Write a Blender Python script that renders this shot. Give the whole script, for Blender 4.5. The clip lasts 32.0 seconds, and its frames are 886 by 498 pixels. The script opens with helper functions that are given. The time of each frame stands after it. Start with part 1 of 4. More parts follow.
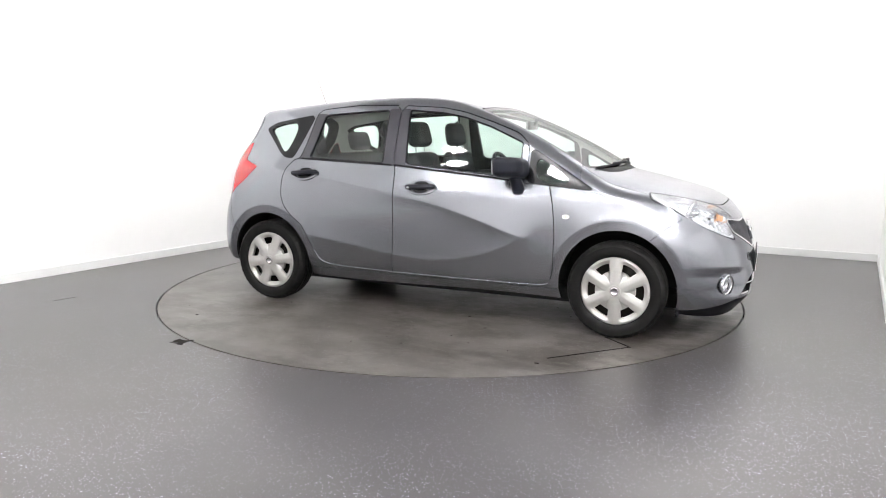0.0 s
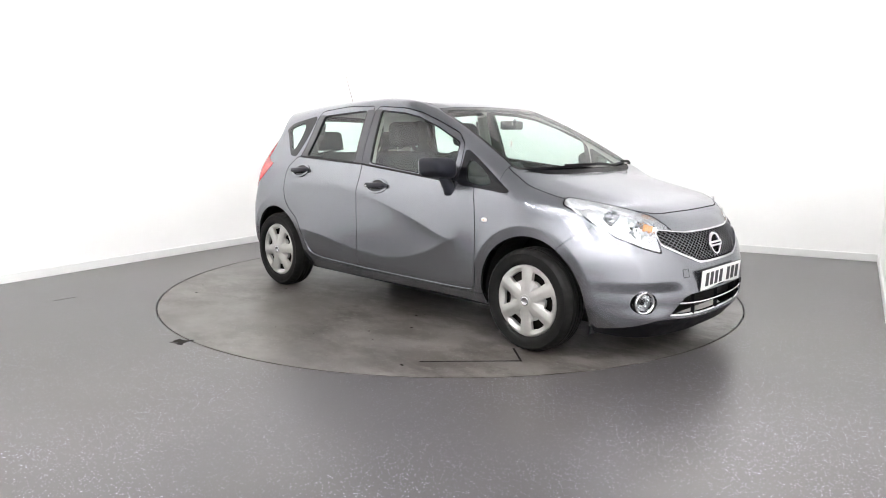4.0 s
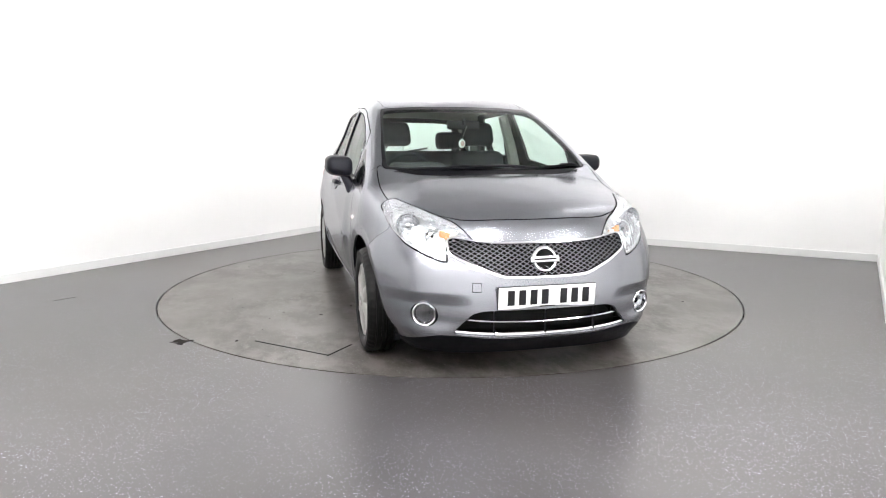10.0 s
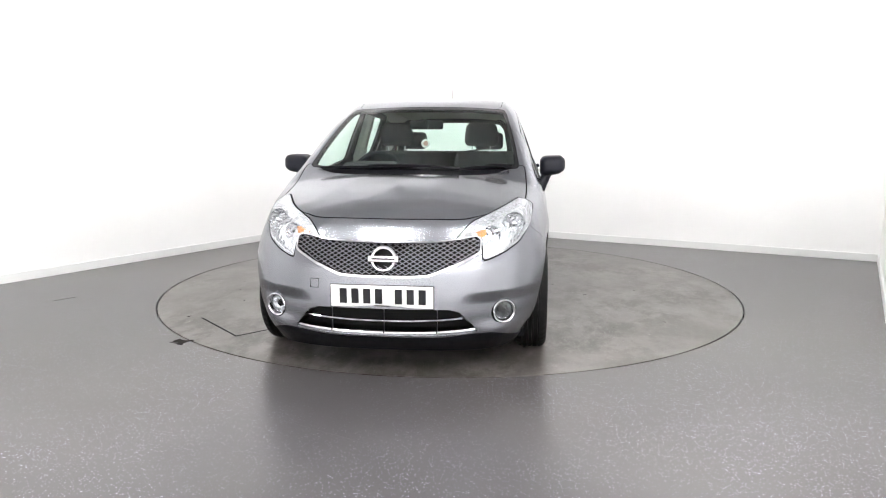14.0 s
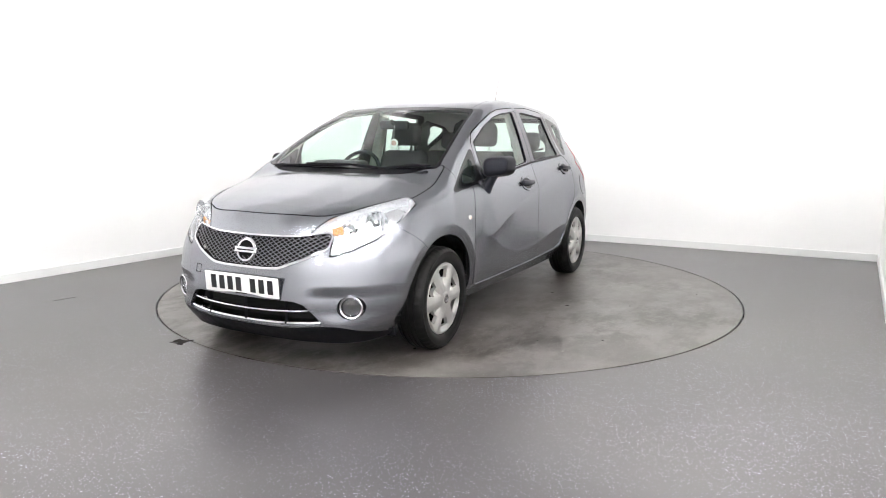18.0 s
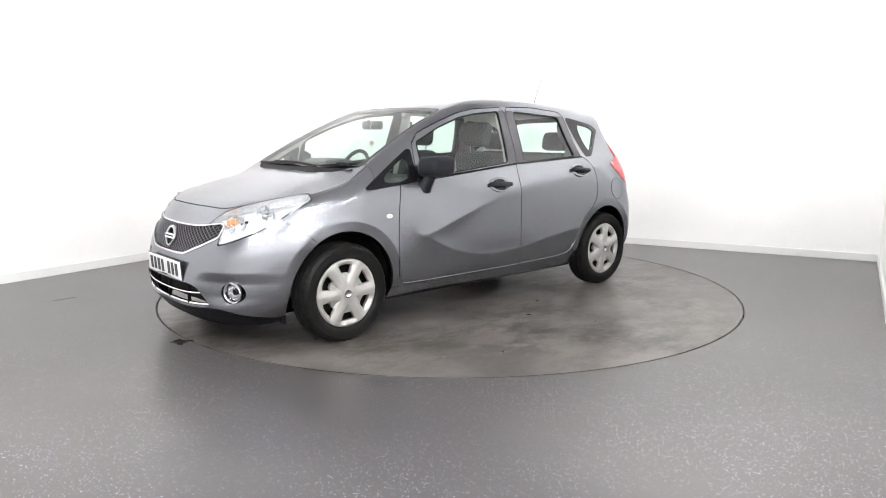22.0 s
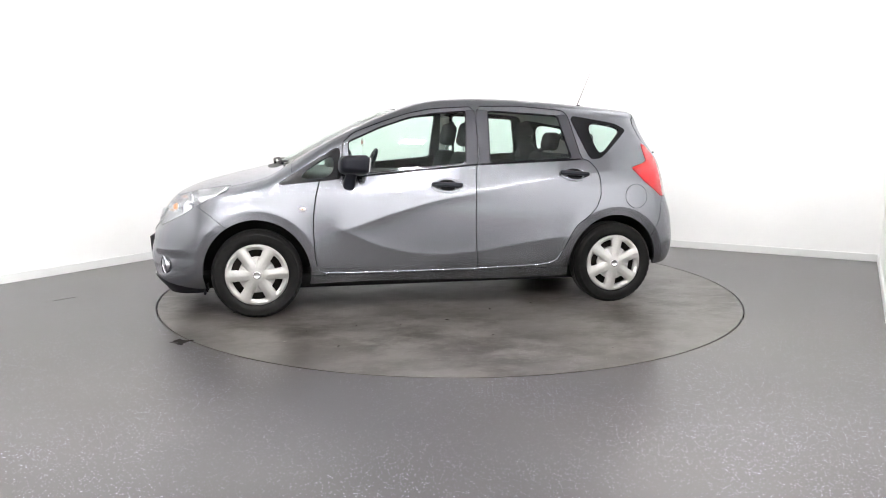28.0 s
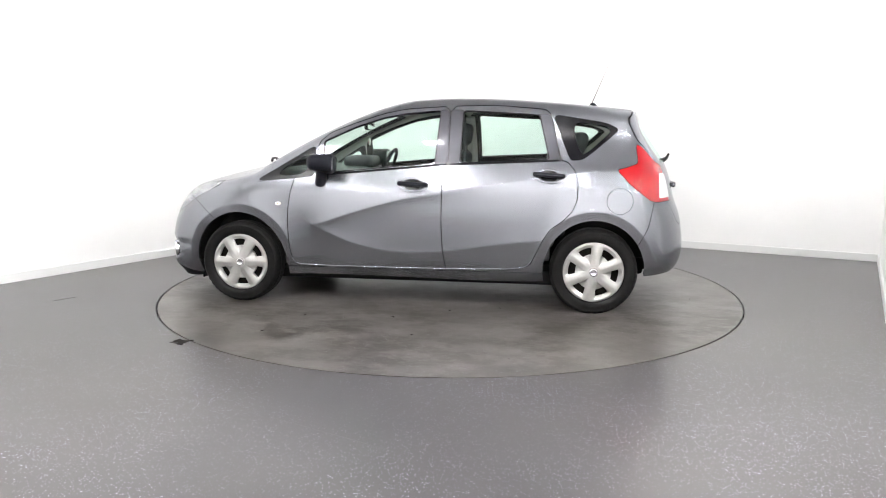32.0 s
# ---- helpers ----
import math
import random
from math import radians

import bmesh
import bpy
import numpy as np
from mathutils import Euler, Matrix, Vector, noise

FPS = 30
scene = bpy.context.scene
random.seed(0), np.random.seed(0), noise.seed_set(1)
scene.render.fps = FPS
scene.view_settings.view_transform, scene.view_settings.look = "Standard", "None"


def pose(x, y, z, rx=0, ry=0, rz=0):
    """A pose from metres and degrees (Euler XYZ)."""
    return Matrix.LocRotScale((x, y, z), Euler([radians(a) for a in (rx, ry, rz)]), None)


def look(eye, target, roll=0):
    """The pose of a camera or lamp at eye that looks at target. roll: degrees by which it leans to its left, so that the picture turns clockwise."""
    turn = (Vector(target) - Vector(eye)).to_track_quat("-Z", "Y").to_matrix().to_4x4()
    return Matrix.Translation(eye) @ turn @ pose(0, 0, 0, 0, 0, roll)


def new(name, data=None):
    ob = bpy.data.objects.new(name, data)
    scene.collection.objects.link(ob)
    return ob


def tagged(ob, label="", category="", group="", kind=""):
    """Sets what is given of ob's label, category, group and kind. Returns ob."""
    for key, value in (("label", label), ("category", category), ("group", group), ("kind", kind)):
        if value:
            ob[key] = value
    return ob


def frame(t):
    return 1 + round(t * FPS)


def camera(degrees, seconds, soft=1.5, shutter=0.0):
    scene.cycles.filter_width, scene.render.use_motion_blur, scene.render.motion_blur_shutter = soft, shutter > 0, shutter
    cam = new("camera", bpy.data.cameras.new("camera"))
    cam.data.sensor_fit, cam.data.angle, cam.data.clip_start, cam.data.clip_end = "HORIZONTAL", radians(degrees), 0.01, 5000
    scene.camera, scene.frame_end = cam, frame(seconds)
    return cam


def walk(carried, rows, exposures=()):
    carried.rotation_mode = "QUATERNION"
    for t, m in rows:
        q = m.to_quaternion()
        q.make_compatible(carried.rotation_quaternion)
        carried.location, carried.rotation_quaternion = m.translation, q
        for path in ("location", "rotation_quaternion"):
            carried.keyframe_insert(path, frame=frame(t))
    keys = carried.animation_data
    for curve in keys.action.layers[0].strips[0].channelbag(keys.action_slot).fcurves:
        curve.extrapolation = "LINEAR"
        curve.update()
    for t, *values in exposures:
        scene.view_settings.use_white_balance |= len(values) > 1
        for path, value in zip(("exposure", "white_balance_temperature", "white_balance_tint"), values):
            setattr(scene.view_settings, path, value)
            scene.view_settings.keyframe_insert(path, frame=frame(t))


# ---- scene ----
cam = camera(64.694, 32.0, soft=1.0)
# The camera stands still on a tripod.
EYE = (0.000, -5.666, 1.252)
AIM = (-0.0567, -0.7328, 0.4419)
walk(cam, [(0.0, look(EYE, AIM, 0.164)), (32.0, look(EYE, AIM, 0.164))], exposures=[(0.0, 0.6), (32.0, 0.6)])

# Heading of the turntable in degrees at every whole second.
HEADING = [-23.29, -28.41, -33.52, -38.63, -43.76, -48.9, -54.06, -59.25, -64.45, -69.66, -74.88, -80.12, -85.36, -90.6, -95.85, -101.09, -106.34, -111.59, -116.82, -122.06, -127.28, -132.48, -137.67, -142.83, -147.97, -153.07, -158.12, -163.14, -168.11, -173.04, -177.93, -182.79, -187.65]
CAR_OFFSET = (0.1995, -0.1098)
TABLE_X, TABLE_Y, TABLE_R = -0.013, 0.105, 2.285


# ---------------------------------------------------------------- light
world = bpy.data.worlds.new("world")
world.use_nodes = True
world.node_tree.nodes["Background"].inputs[0].default_value = (1, 1, 1, 1)
world.node_tree.nodes["Background"].inputs[1].default_value = 0.3
scene.world = world
PANEL_GLOW = 105.0
# strength of the added, out-of-view fill that whitens the walls
FILL_GLOW = 9.2


# ---------------------------------------------------------------- materials
def material(name, color, rough=0.5, metal=0.0, coat=0.0, coat_rough=0.05, spec=0.5):
    m = bpy.data.materials.new(name)
    m.use_nodes = True
    b = m.node_tree.nodes["Principled BSDF"]
    b.inputs["Base Color"].default_value = (*color, 1)
    b.inputs["Roughness"].default_value = rough
    b.inputs["Metallic"].default_value = metal
    b.inputs["Coat Weight"].default_value = coat
    b.inputs["Coat Roughness"].default_value = coat_rough
    b.inputs["Specular IOR Level"].default_value = spec
    return m


def node(m, kind, **values):
    n = m.node_tree.nodes.new(kind)
    for key, value in values.items():
        if key in n.inputs:
            n.inputs[key].default_value = value
    return n


def link(m, a, b):
    m.node_tree.links.new(a, b)


def bsdf(m):
    return m.node_tree.nodes["Principled BSDF"]


def ramp(m, source, stops):
    r = m.node_tree.nodes.new("ShaderNodeValToRGB")
    while len(r.color_ramp.elements) < len(stops):
        r.color_ramp.elements.new(0.5)
    for e, (at, c) in zip(r.color_ramp.elements, stops):
        e.position, e.color = at, (*c, 1) if len(c) == 3 else c
    link(m, source, r.inputs[0])
    return r.outputs[0]


def coords(m):
    return m.node_tree.nodes.new("ShaderNodeTexCoord").outputs["Object"]


def noise_out(m, scale, detail=4.0, rough=0.55):
    n = node(m, "ShaderNodeTexNoise", Scale=scale, Detail=detail, Roughness=rough)
    link(m, coords(m), n.inputs["Vector"])
    return n.outputs["Fac"]


def bump(m, height, strength, distance):
    b = node(m, "ShaderNodeBump", Strength=strength, Distance=distance)
    link(m, height, b.inputs["Height"])
    link(m, b.outputs[0], bsdf(m).inputs["Normal"])


def vary(m, scale, low, high, detail=5.0):
    """Colour between two tones by a noise of that scale."""
    link(m, ramp(m, noise_out(m, scale, detail), [(0.3, low), (0.7, high)]), bsdf(m).inputs["Base Color"])


def vary_rough(m, scale, low, high):
    link(m, ramp(m, noise_out(m, scale), [(0.3, (low,) * 3), (0.7, (high,) * 3)]), bsdf(m).inputs["Roughness"])


def glass_material(name, tint, gloss=1.0):
    m = bpy.data.materials.new(name)
    m.use_nodes = True
    nt = m.node_tree
    nt.nodes.remove(nt.nodes["Principled BSDF"])
    clear = node(m, "ShaderNodeBsdfTransparent", Color=(*tint, 1))
    shine = node(m, "ShaderNodeBsdfGlossy", Color=(gloss, gloss, gloss, 1), Roughness=0.02)
    facing = node(m, "ShaderNodeLayerWeight", Blend=0.5)
    power = node(m, "ShaderNodeMath")
    power.operation = "POWER"
    link(m, facing.outputs["Facing"], power.inputs[0])
    power.inputs[1].default_value = 5.0
    scale = node(m, "ShaderNodeMath")
    scale.operation = "MULTIPLY_ADD"
    link(m, power.outputs[0], scale.inputs[0])
    scale.inputs[1].default_value, scale.inputs[2].default_value = 0.4, 0.055
    mix = node(m, "ShaderNodeMixShader")
    link(m, scale.outputs[0], mix.inputs[0])
    link(m, clear.outputs[0], mix.inputs[1])
    link(m, shine.outputs[0], mix.inputs[2])
    link(m, mix.outputs[0], nt.nodes["Material Output"].inputs[0])
    return m


# gunmetal metallic paint with fine flake under clear lacquer
PAINT = material("grey_metallic_paint", (0.235, 0.242, 0.266), 0.27, 0.92, 0.45, 0.10)
bsdf(PAINT).inputs["Specular Tint"].default_value = (0.72, 0.72, 0.74, 1)
vary(PAINT, 700.0, (0.207, 0.213, 0.234), (0.263, 0.271, 0.298), 1.0)
PILLAR = material("satin_black_film", (0.065, 0.065, 0.075), 0.3, 0.6, 0.3)

BLACK = material("black_plastic", (0.006, 0.006, 0.008), 0.45, spec=0.12)
vary_rough(BLACK, 30.0, 0.38, 0.52)
TRIM = material("gloss_black_trim", (0.006, 0.006, 0.008), 0.2, spec=0.25)
DARK = material("matt_black", (0.008, 0.008, 0.008), 0.8, spec=0.2)
HANDLE = material("grained_black_plastic", (0.010, 0.011, 0.017), 0.46, spec=0.25)
bump(HANDLE, noise_out(HANDLE, 140.0), 0.08, 0.001)
RUBBER = material("tyre_rubber", (0.008, 0.008, 0.008), 0.5, spec=0.14)
vary(RUBBER, 14.0, (0.005, 0.005, 0.005), (0.010, 0.0098, 0.0095))
bump(RUBBER, noise_out(RUBBER, 100.0), 0.15, 0.001)
SILVER = material("silver_paint", (0.44, 0.435, 0.42), 0.30, 0.6, 0.2)
vary(SILVER, 9.0, (0.40, 0.395, 0.375), (0.48, 0.475, 0.46))
CHROME = material("chrome", (0.66, 0.66, 0.68), 0.10, 1.0)
STEEL = material("dark_steel", (0.012, 0.011, 0.010), 0.8, 0.0, spec=0.15)
vary(STEEL, 25.0, (0.004, 0.0035, 0.003), (0.013, 0.010, 0.008))
RED = material("red_lamp_plastic", (0.50, 0.008, 0.014), 0.12, 0.0, 0.6)
PALE = material("clear_lamp_plastic", (0.75, 0.72, 0.70), 0.15, 0.0, 0.5)
AMBER = material("amber_plastic", (0.75, 0.36, 0.17), 0.2)
REFLECTOR = material("lamp_reflector", (0.8, 0.81, 0.83), 0.12, 0.9)
HOUSING = material("lamp_housing", (0.72, 0.725, 0.74), 0.26, 0.8)
FACETS = material("faceted_lamp_housing", (0.78, 0.785, 0.80), 0.14, 0.85)
prism_cells = node(FACETS, "ShaderNodeTexVoronoi", Scale=34.0)
link(FACETS, coords(FACETS), prism_cells.inputs["Vector"])
bump(FACETS, prism_cells.outputs["Distance"], 0.55, 0.012)
facet = node(REFLECTOR, "ShaderNodeTexVoronoi", Scale=55.0)
link(REFLECTOR, coords(REFLECTOR), facet.inputs["Vector"])
bump(REFLECTOR, facet.outputs["Distance"], 0.9, 0.012)
WHITE_PLATE = material("white_plate", (0.8, 0.8, 0.79), 0.35)
INK = material("black_ink", (0.01, 0.01, 0.012), 0.4)
CLOTH = material("charcoal_cloth", (0.03, 0.031, 0.034), 0.9, spec=0.2)
vary(CLOTH, 60.0, (0.03, 0.031, 0.034), (0.05, 0.052, 0.055))
bump(CLOTH, noise_out(CLOTH, 120.0), 0.25, 0.002)
DASH = material("dark_dashboard_plastic", (0.06, 0.062, 0.065), 0.6)
bump(DASH, noise_out(DASH, 120.0), 0.1, 0.001)
LINING = material("pale_cloth_lining", (0.42, 0.42, 0.39), 0.9, spec=0.2)
MIRROR = material("mirror_glass", (0.85, 0.86, 0.87), 0.02, 1.0)
GLASS = glass_material("tinted_window_glass", (0.80, 0.91, 0.86))
SCREEN = glass_material("windscreen_glass", (0.78, 0.885, 0.835))
LENS = glass_material("clear_lens", (0.93, 0.94, 0.95))

# speckled safety vinyl
FLOOR = material("speckled_grey_vinyl", (0.12, 0.118, 0.116), 0.42)


def blend(m, fac, low, high, how="MIX"):
    """Mixes two colours or sockets by a factor."""
    x = node(m, "ShaderNodeMix")
    x.data_type, x.blend_type = "RGBA", how
    for value, socket in ((fac, x.inputs[0]), (low, x.inputs[6]), (high, x.inputs[7])):
        if isinstance(value, (int, float)):
            socket.default_value = value
        elif isinstance(value, tuple):
            socket.default_value = (*value, 1)
        else:
            link(m, value, socket)
    return x.outputs[2]


def flecks(m, scale, radius, share):
    """Small round chips scattered through the sheet."""
    cell = node(m, "ShaderNodeTexVoronoi", Scale=scale)
    link(m, coords(m), cell.inputs["Vector"])
    dot = ramp(m, cell.outputs["Distance"], [(radius * 0.7, (1, 1, 1)), (radius, (0, 0, 0))])
    pick = ramp(m, cell.outputs["Color"], [(1 - share, (0, 0, 0)), (1 - share + 0.05, (1, 1, 1))])
    return blend(m, 1.0, dot, pick, "MULTIPLY")


def streaks(m, scale, turn, stretch):
    """Noise drawn out along one direction of the floor."""
    place = node(m, "ShaderNodeMapping", Rotation=(0, 0, radians(turn)), Scale=(1.0, stretch, 1.0))
    link(m, coords(m), place.inputs["Vector"])
    n = node(m, "ShaderNodeTexNoise", Scale=scale, Detail=10.0, Roughness=0.72)
    link(m, place.outputs[0], n.inputs["Vector"])
    return n.outputs["Fac"]


def vinyl(m, low, high, stain):
    """Grey sheet with pale lavender chips, worn in patches; stain adds tyre marks and scuffs."""
    tone = ramp(m, noise_out(m, 0.7 + 1.5 * stain, 3.0 + 5.0 * stain, 0.55), [(0.36, low), (0.64, high)])
    warm = ramp(m, noise_out(m, 0.4, 3.0, 0.5), [(0.4, (0, 0, 0)), (0.65, (0.35,) * 3)])
    tone = blend(m, warm, tone, (0.072, 0.062, 0.052))
    if stain:
        patch = ramp(m, noise_out(m, 0.75, 3.0, 0.5), [(0.40, (0.35,) * 3), (0.58, (1, 1, 1))])
        dirt = ramp(m, streaks(m, 2.6, 25.0, 1.5), [(0.44, (0, 0, 0)), (0.57, (stain,) * 3)])
        dirt = blend(m, 1.0, dirt, patch, "MULTIPLY")
        tone = blend(m, dirt, tone, (0.024, 0.017, 0.012))
        scuff = ramp(m, streaks(m, 7.0, 70.0, 2.2), [(0.53, (0, 0, 0)), (0.63, (stain * 0.7,) * 3)])
        scuff = blend(m, 1.0, scuff, patch, "MULTIPLY")
        tone = blend(m, scuff, tone, (0.15, 0.14, 0.125))
    worn = ramp(m, noise_out(m, 0.9, 3.0, 0.55), [(0.35, (0.10,) * 3), (0.62, (0.9 - 0.75 * stain,) * 3)])
    for scale, radius, share, colour in ((62.0, 0.19, 0.6, (0.74, 0.72, 0.88)), (105.0, 0.26, 0.55, (0.34, 0.33, 0.44)), (80.0, 0.25, 0.4, (0.02, 0.02, 0.022))):
        chips = blend(m, 1.0, flecks(m, scale, radius, share), worn, "MULTIPLY")
        tone = blend(m, chips, tone, colour)
    link(m, tone, bsdf(m).inputs["Base Color"])
    bsdf(m).inputs["Roughness"].default_value = 0.30 + 0.02 * stain


vinyl(FLOOR, (0.051, 0.048, 0.049), (0.068, 0.065, 0.066), 0.0)
DISC = material("worn_speckled_vinyl", (0.12, 0.118, 0.116), 0.42)
vinyl(DISC, (0.082, 0.075, 0.069), (0.165, 0.155, 0.144), 0.85)
bsdf(DISC).inputs["Specular IOR Level"].default_value = 0.36
WALL = material("white_wall_paint", (0.83, 0.83, 0.82), 0.55)
vary(WALL, 1.2, (0.875, 0.875, 0.87), (0.91, 0.91, 0.905))
bump(WALL, noise_out(WALL, 18.0), 0.03, 0.003)
SKIRT = material("white_gloss_paint", (0.75, 0.755, 0.75), 0.3)
CEILING = material("white_ceiling_paint", (0.85, 0.85, 0.85), 0.8)
vary(CEILING, 1.5, (0.83, 0.83, 0.83), (0.87, 0.87, 0.865))


def diffuser_material(name, strength):
    m = bpy.data.materials.new(name)
    m.use_nodes = True
    bsdf(m).inputs["Emission Color"].default_value = (1.0, 0.985, 0.985, 1)
    bsdf(m).inputs["Emission Strength"].default_value = strength
    return m


GLOW = diffuser_material("lamp_diffuser", PANEL_GLOW)
# glow of the added wall fill, not a known lamp of the room
FILL = diffuser_material("fill_diffuser", FILL_GLOW)


# ---------------------------------------------------------------- mesh helpers
def mesh_object(name, verts, faces, mat, parent=None, normals=None, smooth=True, label=""):
    me = bpy.data.meshes.new(name)
    me.from_pydata([tuple(v) for v in verts], [], [tuple(int(i) for i in f) for f in faces])
    me.materials.append(mat)
    me.polygons.foreach_set("use_smooth", [smooth] * len(me.polygons))
    me.update()
    if normals is not None:
        me.normals_split_custom_set_from_vertices([tuple(n) for n in normals])
    ob = new(name, me)
    ob.parent = parent
    return tagged(ob, label)


def part(name, bm, mat, parent, label="", smooth=False):
    me = bpy.data.meshes.new(name)
    bm.to_mesh(me)
    bm.free()
    me.materials.append(mat)
    me.polygons.foreach_set("use_smooth", [smooth] * len(me.polygons))
    if smooth:
        me.set_sharp_from_angle(angle=radians(38))
    ob = new(name, me)
    ob.parent = parent
    return tagged(ob, label)


def block(size, at=(0, 0, 0), bevel=0.0, seg=2, turn=(0, 0, 0), bm=None, taper=1.0):
    """A bevelled box; taper scales its upper end."""
    out = bm or bmesh.new()
    b = bmesh.new()
    bmesh.ops.create_cube(b, size=1.0)
    for v in b.verts:
        k = taper if v.co.z > 0 else 1.0
        v.co = Vector((v.co.x * size[0] * k, v.co.y * size[1] * k, v.co.z * size[2]))
    if bevel:
        bmesh.ops.bevel(b, geom=b.edges[:], offset=bevel, segments=seg, profile=0.5, affect="EDGES")
    b.transform(pose(*at, *turn))
    me = bpy.data.meshes.new("tmp")
    b.to_mesh(me)
    out.from_mesh(me)
    b.free()
    bpy.data.meshes.remove(me)
    return out


def tube(points, radius, sides=8, bm=None, ends=True):
    """A round bar along points; radius may be one number or one a point."""
    bm = bm or bmesh.new()
    pts = [Vector(q) for q in points]
    rad = radius if isinstance(radius, (list, tuple)) else [radius] * len(pts)
    rings = []
    for i, q in enumerate(pts):
        d = (pts[min(i + 1, len(pts) - 1)] - pts[max(i - 1, 0)]).normalized()
        side = d.cross(Vector((0, 0, 1))) if abs(d.z) < 0.95 else d.cross(Vector((1, 0, 0)))
        side.normalize()
        up = side.cross(d)
        rings.append([bm.verts.new(q + rad[i] * (math.cos(a) * side + math.sin(a) * up)) for a in (2 * math.pi * k / sides for k in range(sides))])
    for a, b in zip(rings, rings[1:]):
        for k in range(sides):
            bm.faces.new((a[k], a[(k + 1) % sides], b[(k + 1) % sides], b[k]))
    if ends:
        bm.faces.new(rings[0][::-1])
        bm.faces.new(rings[-1])
    return bm


def lathe(profile, sides=64, axis="y", bm=None, close=False):
    """Turns (radius, along) pairs round an axis."""
    bm = bm or bmesh.new()
    rings = []
    for rad, along in profile:
        ring = []
        for k in range(sides):
            c, s = math.cos(2 * math.pi * k / sides), math.sin(2 * math.pi * k / sides)
            co = {"y": (rad * c, along, rad * s), "x": (along, rad * c, rad * s), "z": (rad * c, rad * s, along)}[axis]
            ring.append(bm.verts.new(co))
        rings.append(ring)
    pairs = list(zip(rings, rings[1:])) + ([(rings[-1], rings[0])] if close else [])
    for a, b in pairs:
        for k in range(sides):
            bm.faces.new((a[k], a[(k + 1) % sides], b[(k + 1) % sides], b[k]))
    bmesh.ops.remove_doubles(bm, verts=bm.verts, dist=1e-6)
    bmesh.ops.recalc_face_normals(bm, faces=bm.faces)
    return bm


def prism(outline, low, high, axis="z", bm=None):
    """A flat outline pulled along an axis."""
    bm = bm or bmesh.new()
    put = {"z": lambda a, b, c: (a, b, c), "y": lambda a, b, c: (a, c, b), "x": lambda a, b, c: (c, a, b)}[axis]
    lo = [bm.verts.new(put(a, b, low)) for a, b in outline]
    hi = [bm.verts.new(put(a, b, high)) for a, b in outline]
    n = len(outline)
    bm.faces.new(lo[::-1])
    bm.faces.new(hi)
    for k in range(n):
        bm.faces.new((lo[k], lo[(k + 1) % n], hi[(k + 1) % n], hi[k]))
    bmesh.ops.recalc_face_normals(bm, faces=bm.faces)
    return bm


# ---------------------------------------------------------------- the room
ROOM_H = 3.5
BACK_LEFT = (-1.242, 4.113)
BACK_RIGHT = (4.296, 1.296)
RETURN = (2.95, -1.06)
PLAN_POINTS = [BACK_LEFT, BACK_RIGHT, RETURN, (5.6, -2.6), (4.6, -7.3), (-8.34, -7.3), (-7.2, -5.46)]
PLAN_NAMES = ["wall_back", "wall_return", "wall_side", "wall_right", "wall_front", "wall_corner", "wall_left"]


def wall_run(name, a, b, z0, z1, thick, mat, label, over=0.0):
    """An upright slab whose inner face runs from a to b, the room on its right hand."""
    d = Vector((b[0] - a[0], b[1] - a[1]))
    n = Vector((-d.y, d.x)).normalized()
    e = d.normalized() * over
    a2, b2 = Vector(a) - e, Vector(b) + e
    out = [a2, b2, b2 + n * thick, a2 + n * thick]
    bm = prism([(q.x, q.y) for q in out], z0, z1)
    return tagged(part(name, bm, mat, None), label, kind="structure")


for name, a, b in zip(PLAN_NAMES, PLAN_POINTS, PLAN_POINTS[1:] + PLAN_POINTS[:1]):
    wall_run(name, a, b, 0.0, ROOM_H, 0.12, WALL, "plain white painted studio wall")
for a, b in ((PLAN_POINTS[0], PLAN_POINTS[1]), (PLAN_POINTS[6], PLAN_POINTS[0]), (PLAN_POINTS[1], PLAN_POINTS[2])):
    wall_run("baseboard", a, b, 0.0, 0.075, -0.016, SKIRT, "low white gloss skirting board along the wall")

cel = prism([(q[0] * 1.02, q[1] * 1.02) for q in PLAN_POINTS], ROOM_H, ROOM_H + 0.1)
tagged(part("ceiling", cel, CEILING, None), "flat white painted ceiling", kind="structure")


def floor_sheet():
    """The floor with a round opening for the turntable."""
    bm = bmesh.new()
    n = 192
    inner = [bm.verts.new((TABLE_X + (TABLE_R + 0.008) * math.cos(2 * math.pi * k / n), TABLE_Y + (TABLE_R + 0.008) * math.sin(2 * math.pi * k / n), 0)) for k in range(n)]
    outer = [bm.verts.new((TABLE_X + 14 * math.cos(2 * math.pi * k / n), TABLE_Y + 14 * math.sin(2 * math.pi * k / n), 0)) for k in range(n)]
    low = [bm.verts.new(v.co - Vector((0, 0, 0.05))) for v in inner]
    for k in range(n):
        j = (k + 1) % n
        bm.faces.new((inner[k], outer[k], outer[j], inner[j]))
        bm.faces.new((inner[k], inner[j], low[j], low[k]))
    return bm


tagged(part("floor", floor_sheet(), FLOOR, None), "smooth grey speckled vinyl studio floor", kind="structure")
pit = lathe([(0.0, -0.06), (2.6, -0.06), (2.6, -0.05)], 96, "z")
pit.transform(pose(TABLE_X, TABLE_Y, 0))
tagged(part("floor_pit", pit, DARK, None), "dark pit below the turntable", kind="structure")


